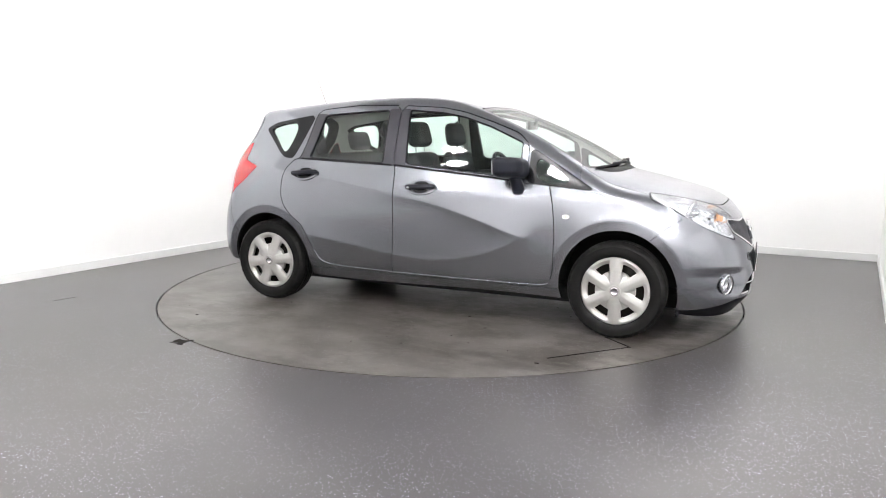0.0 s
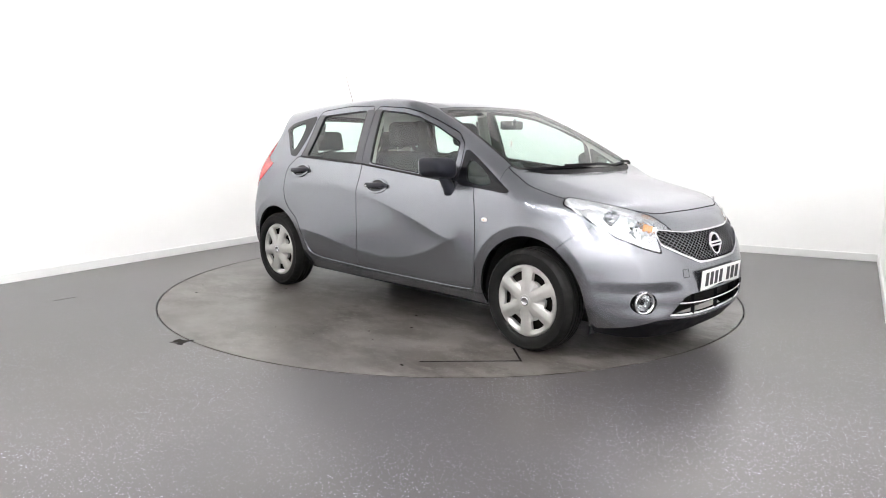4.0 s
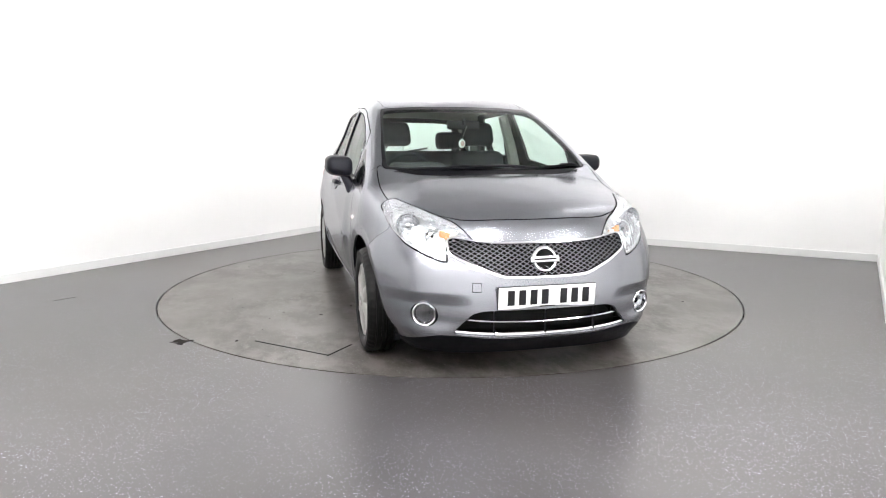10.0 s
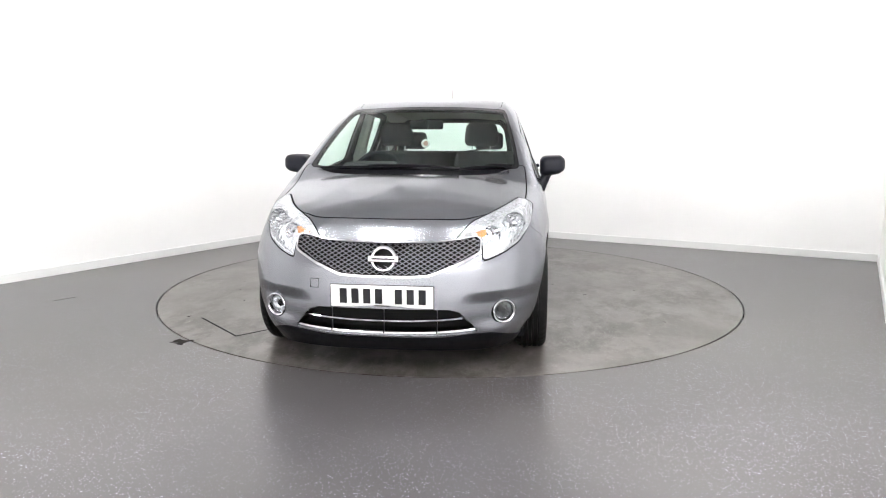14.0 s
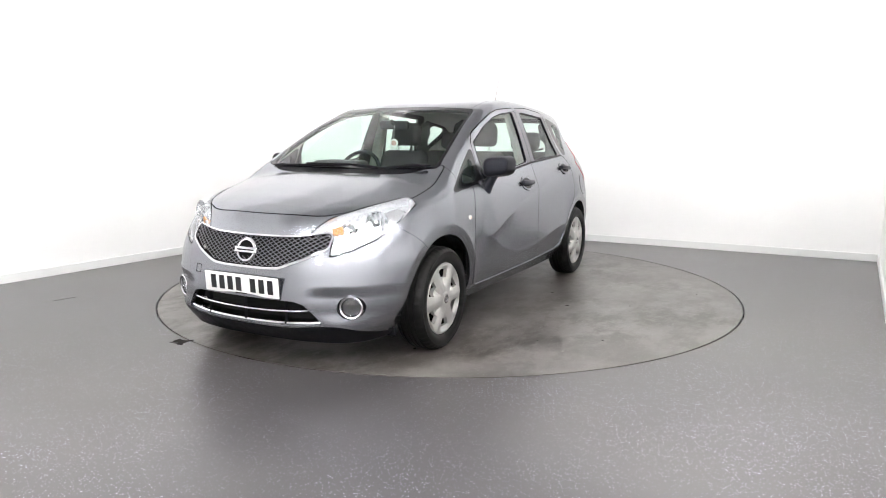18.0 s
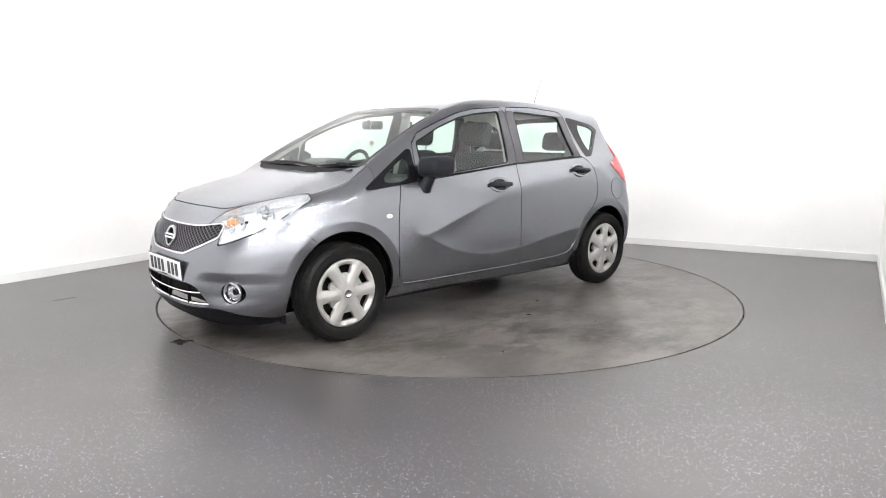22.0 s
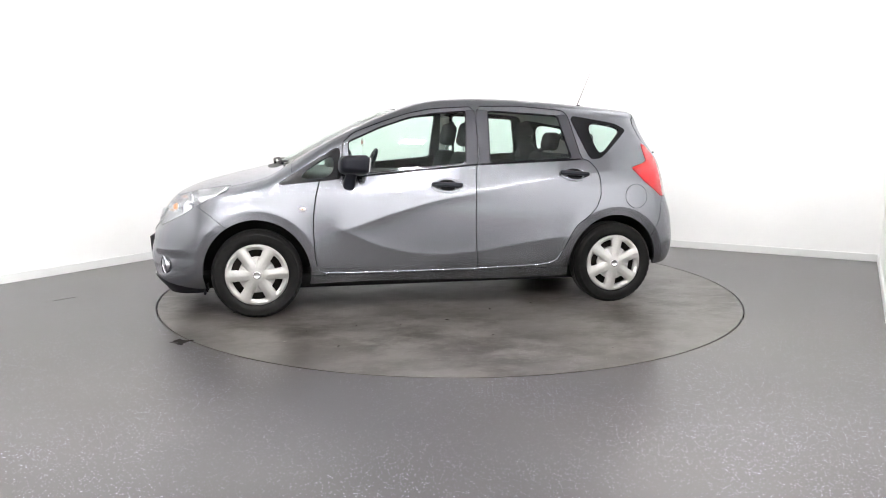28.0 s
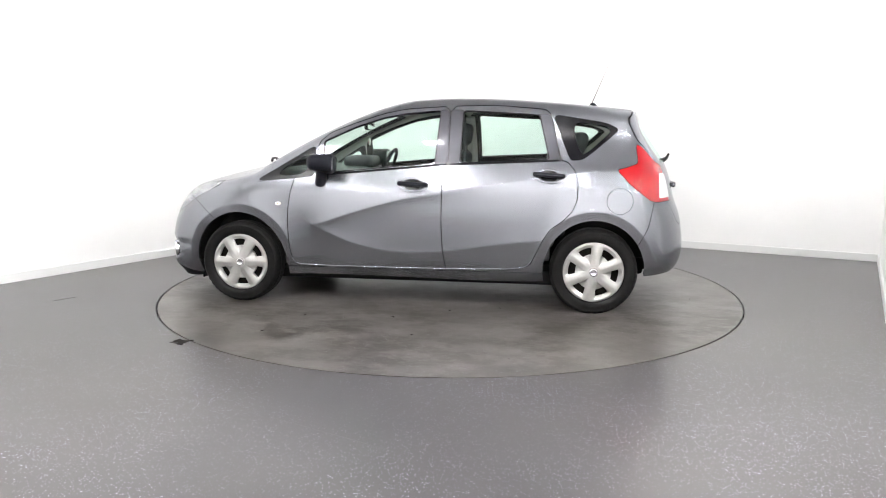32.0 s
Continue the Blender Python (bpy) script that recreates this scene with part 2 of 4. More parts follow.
# ---------------------------------------------------------------- ceiling lights
def ceiling_light(x, y, turn, w, d, glow):
    light = tagged(new("ceiling_light"), "small flush white ceiling light panel, lit", "ceiling light", "ceiling lights")
    light.matrix_basis = pose(x, y, ROOM_H, 0, 0, turn)
    bm = bmesh.new()
    for sx, sy, px, py in ((w + 0.06, 0.03, 0, d / 2 + 0.015), (w + 0.06, 0.03, 0, -d / 2 - 0.015), (0.03, d, w / 2 + 0.015, 0), (0.03, d, -w / 2 - 0.015, 0)):
        block((sx, sy, 0.03), (px, py, -0.016), bm=bm)
    part("frame", bm, SKIRT, light)
    part("diffuser", block((w, d, 0.012), (0, 0, -0.012)), glow, light, "glowing white diffuser")
    return light


# small panels over the camera's half of the room; none over the turntable
for ly in (-3.3, -4.9, -6.5):
    for lx in (-2.8, -1.0, 0.8, 2.6):
        ceiling_light(lx, ly, 0, 0.32, 0.28, GLOW)


# added unseen wall fill, each glowing on the far face of a hanging board
def wall_fill_light(a, b, share0, share1):
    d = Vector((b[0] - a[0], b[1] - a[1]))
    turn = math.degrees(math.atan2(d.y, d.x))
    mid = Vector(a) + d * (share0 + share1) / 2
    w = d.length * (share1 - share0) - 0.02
    light = tagged(new("wall_fill_light"), "unseen added board whose glowing face brightens the wall", "cove light", "cove lights")
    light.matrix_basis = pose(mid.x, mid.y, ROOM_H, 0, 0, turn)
    part("board", block((w, 0.02, 0.42), (0, -1.66, -0.212)), WALL, light, "unseen white board added to hide the glow")
    part("diffuser", block((w - 0.04, 0.012, 0.38), (0, -1.643, -0.21)), FILL, light, "glowing white diffuser")


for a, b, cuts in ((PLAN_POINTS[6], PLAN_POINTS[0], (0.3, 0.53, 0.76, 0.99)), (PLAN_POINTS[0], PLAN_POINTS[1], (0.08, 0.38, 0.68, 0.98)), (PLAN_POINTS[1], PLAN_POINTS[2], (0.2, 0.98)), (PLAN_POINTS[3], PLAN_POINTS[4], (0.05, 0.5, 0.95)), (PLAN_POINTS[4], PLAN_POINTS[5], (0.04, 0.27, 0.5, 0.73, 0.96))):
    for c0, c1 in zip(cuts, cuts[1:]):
        wall_fill_light(a, b, c0, c1)


# ---------------------------------------------------------------- the turntable
DIRT = material("brown_dirt", (0.012, 0.010, 0.008), 0.9, spec=0.2)
PALE_DIRT = material("pale_grit", (0.3, 0.29, 0.27), 0.8)


def turntable():
    table = tagged(new("turntable"), "round grey vinyl turntable flush with the floor, worn and scuffed", "turntable")
    part("disc", lathe([(0.0, 0.0), (1.2, 0.0), (TABLE_R - 0.004, 0.0), (TABLE_R - 0.004, -0.045), (0, -0.045)], 192, "z"), DISC, table)
    # joint of the access hatch, let into the vinyl
    for a, b in (((1.29, -1.57), (1.68, -1.165)), ((1.68, -1.165), (1.505, -1.012))):
        d = Vector((b[0] - a[0], b[1] - a[1]))
        bm = block((d.length + 0.01, 0.012, 0.004), ((a[0] + b[0]) / 2, (a[1] + b[1]) / 2, -0.0005), turn=(0, 0, math.degrees(math.atan2(d.y, d.x))))
        part("hatch_joint", bm, DARK, table, "thin dark joint of an access hatch")
    # bits of dirt carried in by the tyres
    rng = random.Random(5)
    for k in range(46):
        rad, ang = 0.5 + 1.6 * rng.random() ** 0.6, rng.random() * 2 * math.pi
        cx, cy = rad * math.cos(ang), rad * math.sin(ang)
        size = 0.004 + 0.012 * rng.random() ** 2
        bm = lathe([(0.0, 0.0022), (size * 0.6, 0.0018), (size, 0.0002)], 9, "z")
        for v in bm.verts:
            v.co.x *= 1.0 + 0.9 * noise.noise(v.co * 90 + Vector((k, 0, 0)))
            v.co.y *= 0.55 + 0.6 * noise.noise(v.co * 70 + Vector((0, k, 0)))
        bm.transform(pose(cx, cy, 0, 0, 0, rng.random() * 360))
        part("dirt_fleck", bm, DIRT if k % 4 else PALE_DIRT, table)
    return table


TABLE = turntable()
# ragged dark stain on the fixed floor beside the turntable
stain_edge = [(0.05 * (1.0 + 0.45 * math.sin(3 * a + 0.6) + 0.25 * math.sin(7 * a)) * math.cos(a), 0.05 * (1.0 + 0.4 * math.sin(4 * a + 1.0)) * math.sin(a)) for a in (2 * math.pi * k / 40 for k in range(40))]
stain = prism(stain_edge, 0.0, 0.0012)
stain.transform(pose(-1.641, -1.580, 0.0002, 0, 0, 20))
tagged(part("floor_stain", stain, DIRT, None), "small ragged dark brown stain on the vinyl floor", kind="structure")
seam = block((0.17, 0.005, 0.003), (-2.95, -0.485, 0.0), turn=(0, 0, 52.6))
scuff = block((0.70, 0.004, 0.0008), (-0.525, -2.865, 0.0), turn=(0, 0, -30))
tagged(part("floor_scratch", scuff, material("pale_scratch", (0.075, 0.073, 0.072), 0.4), None), "long faint pale scratch in the vinyl", kind="structure")
tagged(part("floor_joint", seam, DARK, None), "short dark joint in the vinyl floor", kind="structure")
# ---------------------------------------------------------------- the car's skin as one smooth solid
def curve(*pairs):
    """A smooth line through (x, y) pairs, straight beyond its ends."""
    xs, ys = np.array(pairs, float).T
    order = np.argsort(xs)
    xs, ys = xs[order], ys[order]
    slope = np.gradient(ys, xs)

    def at(x):
        x = np.asarray(x, float)
        i = np.clip(np.searchsorted(xs, x) - 1, 0, len(xs) - 2)
        h = xs[i + 1] - xs[i]
        t = np.clip((x - xs[i]) / h, 0, 1)
        y = (1 + 2 * t) * (1 - t) ** 2 * ys[i] + t * (1 - t) ** 2 * h * slope[i] + t * t * (3 - 2 * t) * ys[i + 1] + t * t * (t - 1) * h * slope[i + 1]
        return y + np.where(x < xs[0], (x - xs[0]) * slope[0], 0) + np.where(x > xs[-1], (x - xs[-1]) * slope[-1], 0)

    return at


def step(a, b, x):
    t = np.clip((x - a) / (b - a), 0, 1)
    return t * t * (3 - 2 * t)


def smax(a, b, k):
    h = np.maximum(k - np.abs(a - b), 0) / k
    return np.maximum(a, b) + h * h * k * 0.25


# side section, plan taper, centre line of roof and bonnet, nose and tail
SECTION = curve((0.1, 0.68), (0.2, 0.743), (0.3, 0.796), (0.45, 0.828), (0.6, 0.841), (0.75, 0.838), (0.88, 0.818), (0.96, 0.789), (1.03, 0.762), (1.2, 0.706), (1.35, 0.648), (1.46, 0.60), (1.6, 0.53))
TAPER = curve((-2.2, 0.12), (-1.9, 0.07), (-1.6, 0.028), (-1.3, 0.004), (-0.9, 0.0), (0.9, 0.0), (1.3, 0.008), (1.6, 0.034), (1.9, 0.075), (2.2, 0.115))
HOUSE = curve((-2.0, 0.11), (-1.5, 0.075), (-1.0, 0.035), (-0.4, 0.005), (0.2, 0.0), (0.7, 0.008), (1.1, 0.03), (1.5, 0.06))
TOPLINE = curve((-2.1, 1.36), (-1.65, 1.432), (-1.36, 1.464), (-1.1, 1.489), (-0.8, 1.512), (-0.45, 1.529), (-0.15, 1.529), (0.07, 1.51), (0.25, 1.466), (0.48, 1.379), (0.71, 1.274), (0.94, 1.158), (1.1, 1.072), (1.2, 1.022), (1.3, 0.998), (1.45, 0.964), (1.6, 0.926), (1.75, 0.882), (1.88, 0.828), (2.0, 0.76), (2.15, 0.65))
CROWN = curve((-1.8, 0.045), (-1.0, 0.042), (-0.2, 0.042), (0.3, 0.042), (0.7, 0.036), (1.1, 0.045), (1.3, 0.060), (1.7, 0.055), (2.1, 0.05))
NOSE = curve((0.05, 1.93), (0.16, 2.0), (0.24, 2.065), (0.33, 2.088), (0.42, 2.082), (0.5, 2.066), (0.58, 2.045), (0.66, 2.008), (0.74, 1.958), (0.82, 1.91), (0.9, 1.83), (1.1, 1.6))
TAIL = curve((0.1, -1.86), (0.22, -1.91), (0.3, -1.965), (0.42, -1.995), (0.55, -1.985), (0.66, -1.965), (0.8, -1.915), (0.95, -1.875), (1.08, -1.82), (1.2, -1.735), (1.32, -1.665), (1.42, -1.63), (1.6, -1.56))
FOLD_UP = curve((-1.6, 1.02), (-1.41, 1.008), (-0.98, 0.962), (-0.58, 0.905), (-0.23, 0.848), (0.06, 0.798), (0.38, 0.708), (0.62, 0.628), (0.9, 0.56))
FOLD_LOW = curve((-1.2, 0.53), (-0.83, 0.505), (-0.59, 0.472), (-0.23, 0.42), (0.14, 0.412), (0.46, 0.482), (0.74, 0.61), (1.0, 0.72))


def ridge(d, up, down):
    s = np.sqrt(d * d + 0.006 ** 2) - 0.006
    return np.exp(-s / np.where(d > 0, up, down))


def wheel_gap(x, z, grow=0.0):
    """Distance outside the nearer wheel arch, in about metres."""
    front = np.hypot((x - 1.30) / 0.362, (z - 0.295) / 0.384) * 0.375 - 0.375
    rear = np.hypot((x + 1.30) / 0.352, (z - 0.295) / 0.371) * 0.362 - 0.362
    return np.minimum(front, rear) - grow


def half_width(x, z):
    w = SECTION(z) - TAPER(x) - HOUSE(x) * step(0.93, 1.25, z)
    w = w - 0.055 * step(1.15, 1.75, x) * step(0.58, 0.86, z)
    w = w + 0.017 * step(0.82, 0.60, x) * step(-1.62, -1.2, x) * ridge(z - FOLD_UP(x), 0.16, 0.075)
    w = w + 0.016 * step(0.82, 0.6, x) * step(-1.05, -0.75, x) * ridge(z - FOLD_LOW(x), 0.10, 0.12)
    w = w + 0.013 * ridge(wheel_gap(x, z) - 0.062, 0.06, 0.07) * step(0.2, 0.35, z)
    return w


def fog_recess(y, z):
    """The hollow round the fog lamps, sharp along its upper edge."""
    return 0.027 * step(0.475, 0.405, z) * step(0.24, 0.34, z) * step(0.34, 0.56, y) * step(0.88, 0.72, y)


def skin(p):
    """Below zero inside the body."""
    x, y, z = p[:, 0], np.abs(p[:, 1]), p[:, 2]
    side = y - half_width(x, z)
    top = (z - TOPLINE(x) + CROWN(x) * (y / 0.68) ** 2.4) * 0.93
    front = x - NOSE(z) + 0.13 * (y / 0.6) ** 3.0 + fog_recess(y, z)
    rear = TAIL(z) + 0.11 * (y / 0.6) ** 2.8 - x
    ends = smax(smax(top, front, 0.07), rear, 0.06)
    k = 0.075 + 0.07 * step(1.45, 1.8, x) + 0.06 * step(-1.6, -1.9, x)
    return smax(side, ends, k)


def skin_normal(p):
    e, g = 1e-3, np.zeros_like(p)
    for i in range(3):
        d = np.zeros(3)
        d[i] = e
        g[:, i] = (skin(p + d) - skin(p - d)) / (2 * e)
    return g


def skin_mesh():
    """Half of the skin (y above zero), from rays that leave a line along the car's middle."""
    along = np.linspace(-1.15, 1.15, 200)
    fan = np.radians(np.linspace(0, 90, 120))
    stations = [(-1.15, -b) for b in fan[:0:-1]] + [(a, 0.0) for a in along] + [(1.15, b) for b in fan[1:]]
    phis = np.radians(np.linspace(-90, 90, 230))
    o, d = [], []
    for a, b in stations:
        o.append(np.stack([np.full_like(phis, a), 0 * phis, np.full_like(phis, 0.68)], -1))
        d.append(np.stack([np.full_like(phis, math.sin(b)), math.cos(b) * np.cos(phis), math.cos(b) * np.sin(phis)], -1))
    o, d = np.concatenate(o), np.concatenate(d)
    d[np.abs(d) < 1e-9] = 0
    lo, hi = np.zeros(len(o)), np.full(len(o), 1.5)
    for _ in range(26):
        mid = (lo + hi) / 2
        out = skin(o + d * mid[:, None]) > 0
        hi, lo = np.where(out, mid, hi), np.where(out, lo, mid)
    v = o + d * ((lo + hi) / 2)[:, None]
    n, m = len(stations), len(phis)
    i = (np.arange(n - 1)[:, None] * m + np.arange(m - 1)[None]).ravel()
    f = np.concatenate([np.stack([i, i + m + 1, i + m], -1), np.stack([i, i + 1, i + m + 1], -1)])
    return v, f


def inside(p, poly):
    """Signed distance of points to a closed outline, below zero inside."""
    poly = np.array(poly, float)
    best, odd = np.full(len(p), 1e9), np.zeros(len(p), bool)
    for a, b in zip(poly, np.roll(poly, -1, 0)):
        ab, ap = b - a, p - a
        t = np.clip((ap @ ab) / (ab @ ab + 1e-12), 0, 1)
        best = np.minimum(best, np.hypot(*(ap - t[:, None] * ab).T))
        cross = (a[1] > p[:, 1]) != (b[1] > p[:, 1])
        with np.errstate(divide="ignore", invalid="ignore"):
            odd ^= cross & (p[:, 0] < (b[0] - a[0]) * (p[:, 1] - a[1]) / (b[1] - a[1]) + a[0])
    return np.where(odd, -best, best)


def soft(poly, times=2, keep=0.22):
    """The outline with its corners cut round."""
    q = np.array(poly, float)
    for _ in range(times):
        nxt = np.roll(q, -1, 0)
        q = np.stack([q + (nxt - q) * keep, q + (nxt - q) * (1 - keep)], 1).reshape(-1, 2)
    return q


class Skin:
    """A triangle soup with a label on every face, cut along level lines."""

    def __init__(self, v, f):
        self.v, self.f, self.tag = v, f, np.zeros(len(f), int)
        self.names = ["body"]

    def code(self, name):
        if name not in self.names:
            self.names.append(name)
        return self.names.index(name)

    def cut(self, value, name, only=("body",)):
        """Faces of the labels only, where value is below zero, take the label name."""
        s = np.where(np.abs(value) < 1e-5, 1e-5, value)
        ok = np.isin(self.tag, [self.code(n) for n in only])
        neg = s[self.f] < 0
        count = neg.sum(1)
        self.tag = np.where(ok & (count == 3), self.code(name), self.tag)
        mixed = np.where(ok & (count > 0) & (count < 3))[0]
        if not len(mixed):
            return
        tri, ng = self.f[mixed], neg[mixed]
        lone_neg = count[mixed] == 1
        lone = np.where(lone_neg, np.argmax(ng, 1), np.argmin(ng, 1))
        r = np.arange(len(mixed))
        a, b, c = tri[r, lone], tri[r, (lone + 1) % 3], tri[r, (lone + 2) % 3]
        edges = np.sort(np.concatenate([np.stack([a, b], -1), np.stack([a, c], -1)]), 1)
        uniq, inv = np.unique(edges, axis=0, return_inverse=True)
        inv = inv.ravel()
        s0, s1 = s[uniq[:, 0]], s[uniq[:, 1]]
        t = (s0 / (s0 - s1))[:, None]
        base = len(self.v)
        self.v = np.concatenate([self.v, self.v[uniq[:, 0]] * (1 - t) + self.v[uniq[:, 1]] * t])
        ab, ac = base + inv[:len(r)], base + inv[len(r):]
        old, new_tag = self.tag[mixed], np.full(len(r), self.code(name))
        t_lone, t_rest = np.where(lone_neg, new_tag, old), np.where(lone_neg, old, new_tag)
        keep = np.ones(len(self.f), bool)
        keep[mixed] = False
        self.f = np.concatenate([self.f[keep], np.stack([a, ab, ac], -1), np.stack([ab, b, c], -1), np.stack([ab, c, ac], -1)])
        self.tag = np.concatenate([self.tag[keep], t_lone, t_rest, t_rest])

    def field(self, plane, poly):
        return inside(self.v[:, {"side": [0, 2], "front": [1, 2], "top": [0, 1]}[plane]], poly)

    def panel(self, name, shape, only=("body",), gap=0.0022):
        """Cut a panel out and leave a fine joint round it. shape gives the field for the present points."""
        self.cut(shape() + gap, name, only)
        if gap:
            self.cut(shape() - gap, "joint", only)

    def settle(self):
        for _ in range(2):
            g = skin_normal(self.v)
            self.v = self.v - g * (skin(self.v) / (g * g).sum(1))[:, None]
        flat = np.abs(self.v[:, 1]) < 1e-4
        self.v[flat, 1] = 0
        g = skin_normal(self.v)
        g[flat, 1] = 0
        self.n = g / np.linalg.norm(g, axis=1)[:, None]

    def take(self, names, offset=0.0):
        f = self.f[np.isin(self.tag, [self.code(n) for n in names])]
        used, inv = np.unique(f, return_inverse=True)
        return self.v[used] + offset * self.n[used], self.n[used], inv.reshape(-1, 3)


def rimmed(v, n, f, depth, seam=True):
    """Adds walls that go in from the open edges, so that the panel has thickness."""
    e = np.sort(np.concatenate([f[:, [0, 1]], f[:, [1, 2]], f[:, [2, 0]]]), 1)
    d = np.concatenate([f[:, [0, 1]], f[:, [1, 2]], f[:, [2, 0]]])
    _, first, count = np.unique(e, axis=0, return_index=True, return_counts=True)
    rim = d[first[count == 1]]
    if seam:
        rim = rim[~((np.abs(v[rim[:, 0], 1]) < 1e-4) & (np.abs(v[rim[:, 1], 1]) < 1e-4))]
    if not len(rim) or depth == 0:
        return v, n, f
    idx, inv = np.unique(rim, return_inverse=True)
    inv = inv.reshape(-1, 2)
    k, m = len(v), len(idx)
    v2 = np.concatenate([v, v[idx], v[idx] - n[idx] * depth])
    n2 = np.concatenate([n, np.zeros((2 * m, 3))])
    a, b = inv[:, 0], inv[:, 1]
    walls = np.concatenate([np.stack([k + b, k + a, k + m + a], -1), np.stack([k + b, k + m + a, k + m + b], -1)])
    return v2, n2, np.concatenate([f, walls])


FLIP = np.array([1, -1, 1.0])


def skin_part(sk, names, name, mat, parent, sides="LR", depth=0.014, offset=0.0, label="", joined=False):
    """Objects from labelled faces: one a side, or one joined over the middle."""
    v, n, f = sk.take(names, offset)
    v, n, f = rimmed(v, n, f, depth)
    if joined:
        k = len(v)
        v, n, f = np.concatenate([v, v * FLIP]), np.concatenate([n, n * FLIP]), np.concatenate([f, f[:, ::-1] + k])
        return mesh_object(name, v, f, mat, parent, n, label=label)
    made = []
    for s in sides:
        up = parent if not isinstance(parent, dict) else parent[s]
        made.append(mesh_object(name, v if s == "L" else v * FLIP, f if s == "L" else f[:, ::-1], mat, up, n if s == "L" else n * FLIP, label=label))
    return dict(zip(sides, made))


# outlines: side views are (x, z), front and rear views (y, z), top views (x, y)
FRONT_DOOR = [(0.62, 1.262), (0.70, 1.19), (0.715, 0.948), (0.862, 0.942), (0.893, 0.829), (0.911, 0.70), (0.913, 0.569), (0.906, 0.406), (0.888, 0.324), (0.835, 0.292), (0.63, 0.287), (-0.18, 0.289), (-0.253, 0.29), (-0.25, 0.33), (-0.235, 0.439), (-0.226, 0.603), (-0.228, 0.887), (-0.24, 1.0), (-0.265, 1.086), (-0.264, 1.452), (0.061, 1.432), (0.225, 1.40), (0.43, 1.334)]
REAR_DOOR = [(-0.264, 1.452), (-0.265, 1.086), (-0.24, 1.0), (-0.228, 0.887), (-0.226, 0.603), (-0.235, 0.439), (-0.25, 0.33), (-0.253, 0.29), (-0.70, 0.30), (-0.80, 0.312), (-0.862, 0.342), (-0.907, 0.442), (-0.945, 0.524), (-0.992, 0.598), (-1.072, 0.655), (-1.14, 0.725), (-1.174, 0.805), (-1.176, 0.927), (-1.155, 1.0), (-1.105, 1.062), (-1.055, 1.075), (-0.985, 1.39), (-0.94, 1.43), (-0.596, 1.458)]
FRONT_GLASS = [(0.655, 0.975), (0.655, 1.198), (0.43, 1.297), (0.225, 1.364), (0.06, 1.394), (-0.19, 1.415), (-0.165, 1.052)]
REAR_GLASS = [(-0.362, 1.417), (-0.9, 1.386), (-0.972, 1.082), (-0.35, 1.054)]
QUARTER_GLASS = [(-1.0, 1.388), (-1.365, 1.33), (-1.452, 1.288), (-1.385, 1.226), (-1.262, 1.125), (-1.2, 1.084), (-1.125, 1.078)]
QUARTER_CLEAR = [(-1.125, 1.345), (-1.33, 1.320), (-1.415, 1.288), (-1.35, 1.225), (-1.245, 1.13), (-1.19, 1.115)]
FRONT_TRI = [(1.143, 0.914), (1.025, 0.985), (0.725, 1.165), (0.722, 0.95)]
TRI_CLEAR = [(0.995, 0.956), (0.958, 1.0), (0.86, 1.064), (0.775, 1.108), (0.758, 1.05), (0.778, 0.985), (0.82, 0.958), (0.90, 0.947)]
TAIL_SIDE = [(-1.442, 1.01), (-1.52, 1.03), (-1.585, 1.055), (-1.576, 1.185), (-1.62, 1.165), (-1.70, 1.07), (-1.90, 0.95), (-1.95, 0.79), (-1.69, 0.79), (-1.54, 0.905)]
LAMP_FRONT = [(0.335, 0.70), (0.385, 0.765), (0.43, 0.808), (0.57, 0.866), (0.66, 0.902), (0.73, 0.93), (0.745, 0.86), (0.73, 0.78), (0.675, 0.70), (0.60, 0.655), (0.492, 0.612), (0.487, 0.70)]
LAMP_SIDE = [(1.455, 0.915), (1.475, 0.875), (1.55, 0.80), (1.64, 0.738), (1.73, 0.695), (1.87, 0.65), (2.1, 0.57), (2.1, 0.95), (1.455, 0.95)]
GRILLE = [(-0.2, 0.70), (0.25, 0.708), (0.34, 0.718), (0.455, 0.735), (0.476, 0.722), (0.476, 0.665), (0.368, 0.612), (0.225, 0.558), (0.13, 0.552), (-0.2, 0.55)]
GRILLE_RIM = [(-0.2, 0.71), (0.25, 0.716), (0.34, 0.725), (0.460, 0.741), (0.483, 0.727), (0.484, 0.656), (0.370, 0.600), (0.229, 0.545), (0.13, 0.540), (-0.2, 0.538)]
INTAKE = [(-0.2, 0.388), (0.33, 0.388), (0.385, 0.372), (0.43, 0.325), (0.475, 0.272), (0.46, 0.262), (0.25, 0.246), (-0.2, 0.243)]
WINDSCREEN = [(-0.2, 1.034), (0.3, 1.036), (0.55, 1.04), (0.662, 1.046), (0.632, 1.18), (0.564, 1.385), (0.538, 1.425), (0.3, 1.44), (-0.2, 1.446)]
SCREEN_CLEAR = [(-0.2, 1.046), (0.3, 1.048), (0.5, 1.05), (0.615, 1.054), (0.635, 1.07), (0.615, 1.17), (0.548, 1.388), (0.52, 1.412), (0.3, 1.424), (-0.2, 1.427)]
BONNET = [(1.885, -0.2), (1.883, 0.1), (1.876, 0.22), (1.865, 0.33), (1.845, 0.405), (1.785, 0.50), (1.69, 0.60), (1.57, 0.67), (1.46, 0.70), (1.41, 0.705), (1.24, 0.708), (1.09, 0.70), (1.035, 0.688), (1.05, 0.655), (1.165, 0.5), (1.222, 0.3), (1.240, -0.2)]
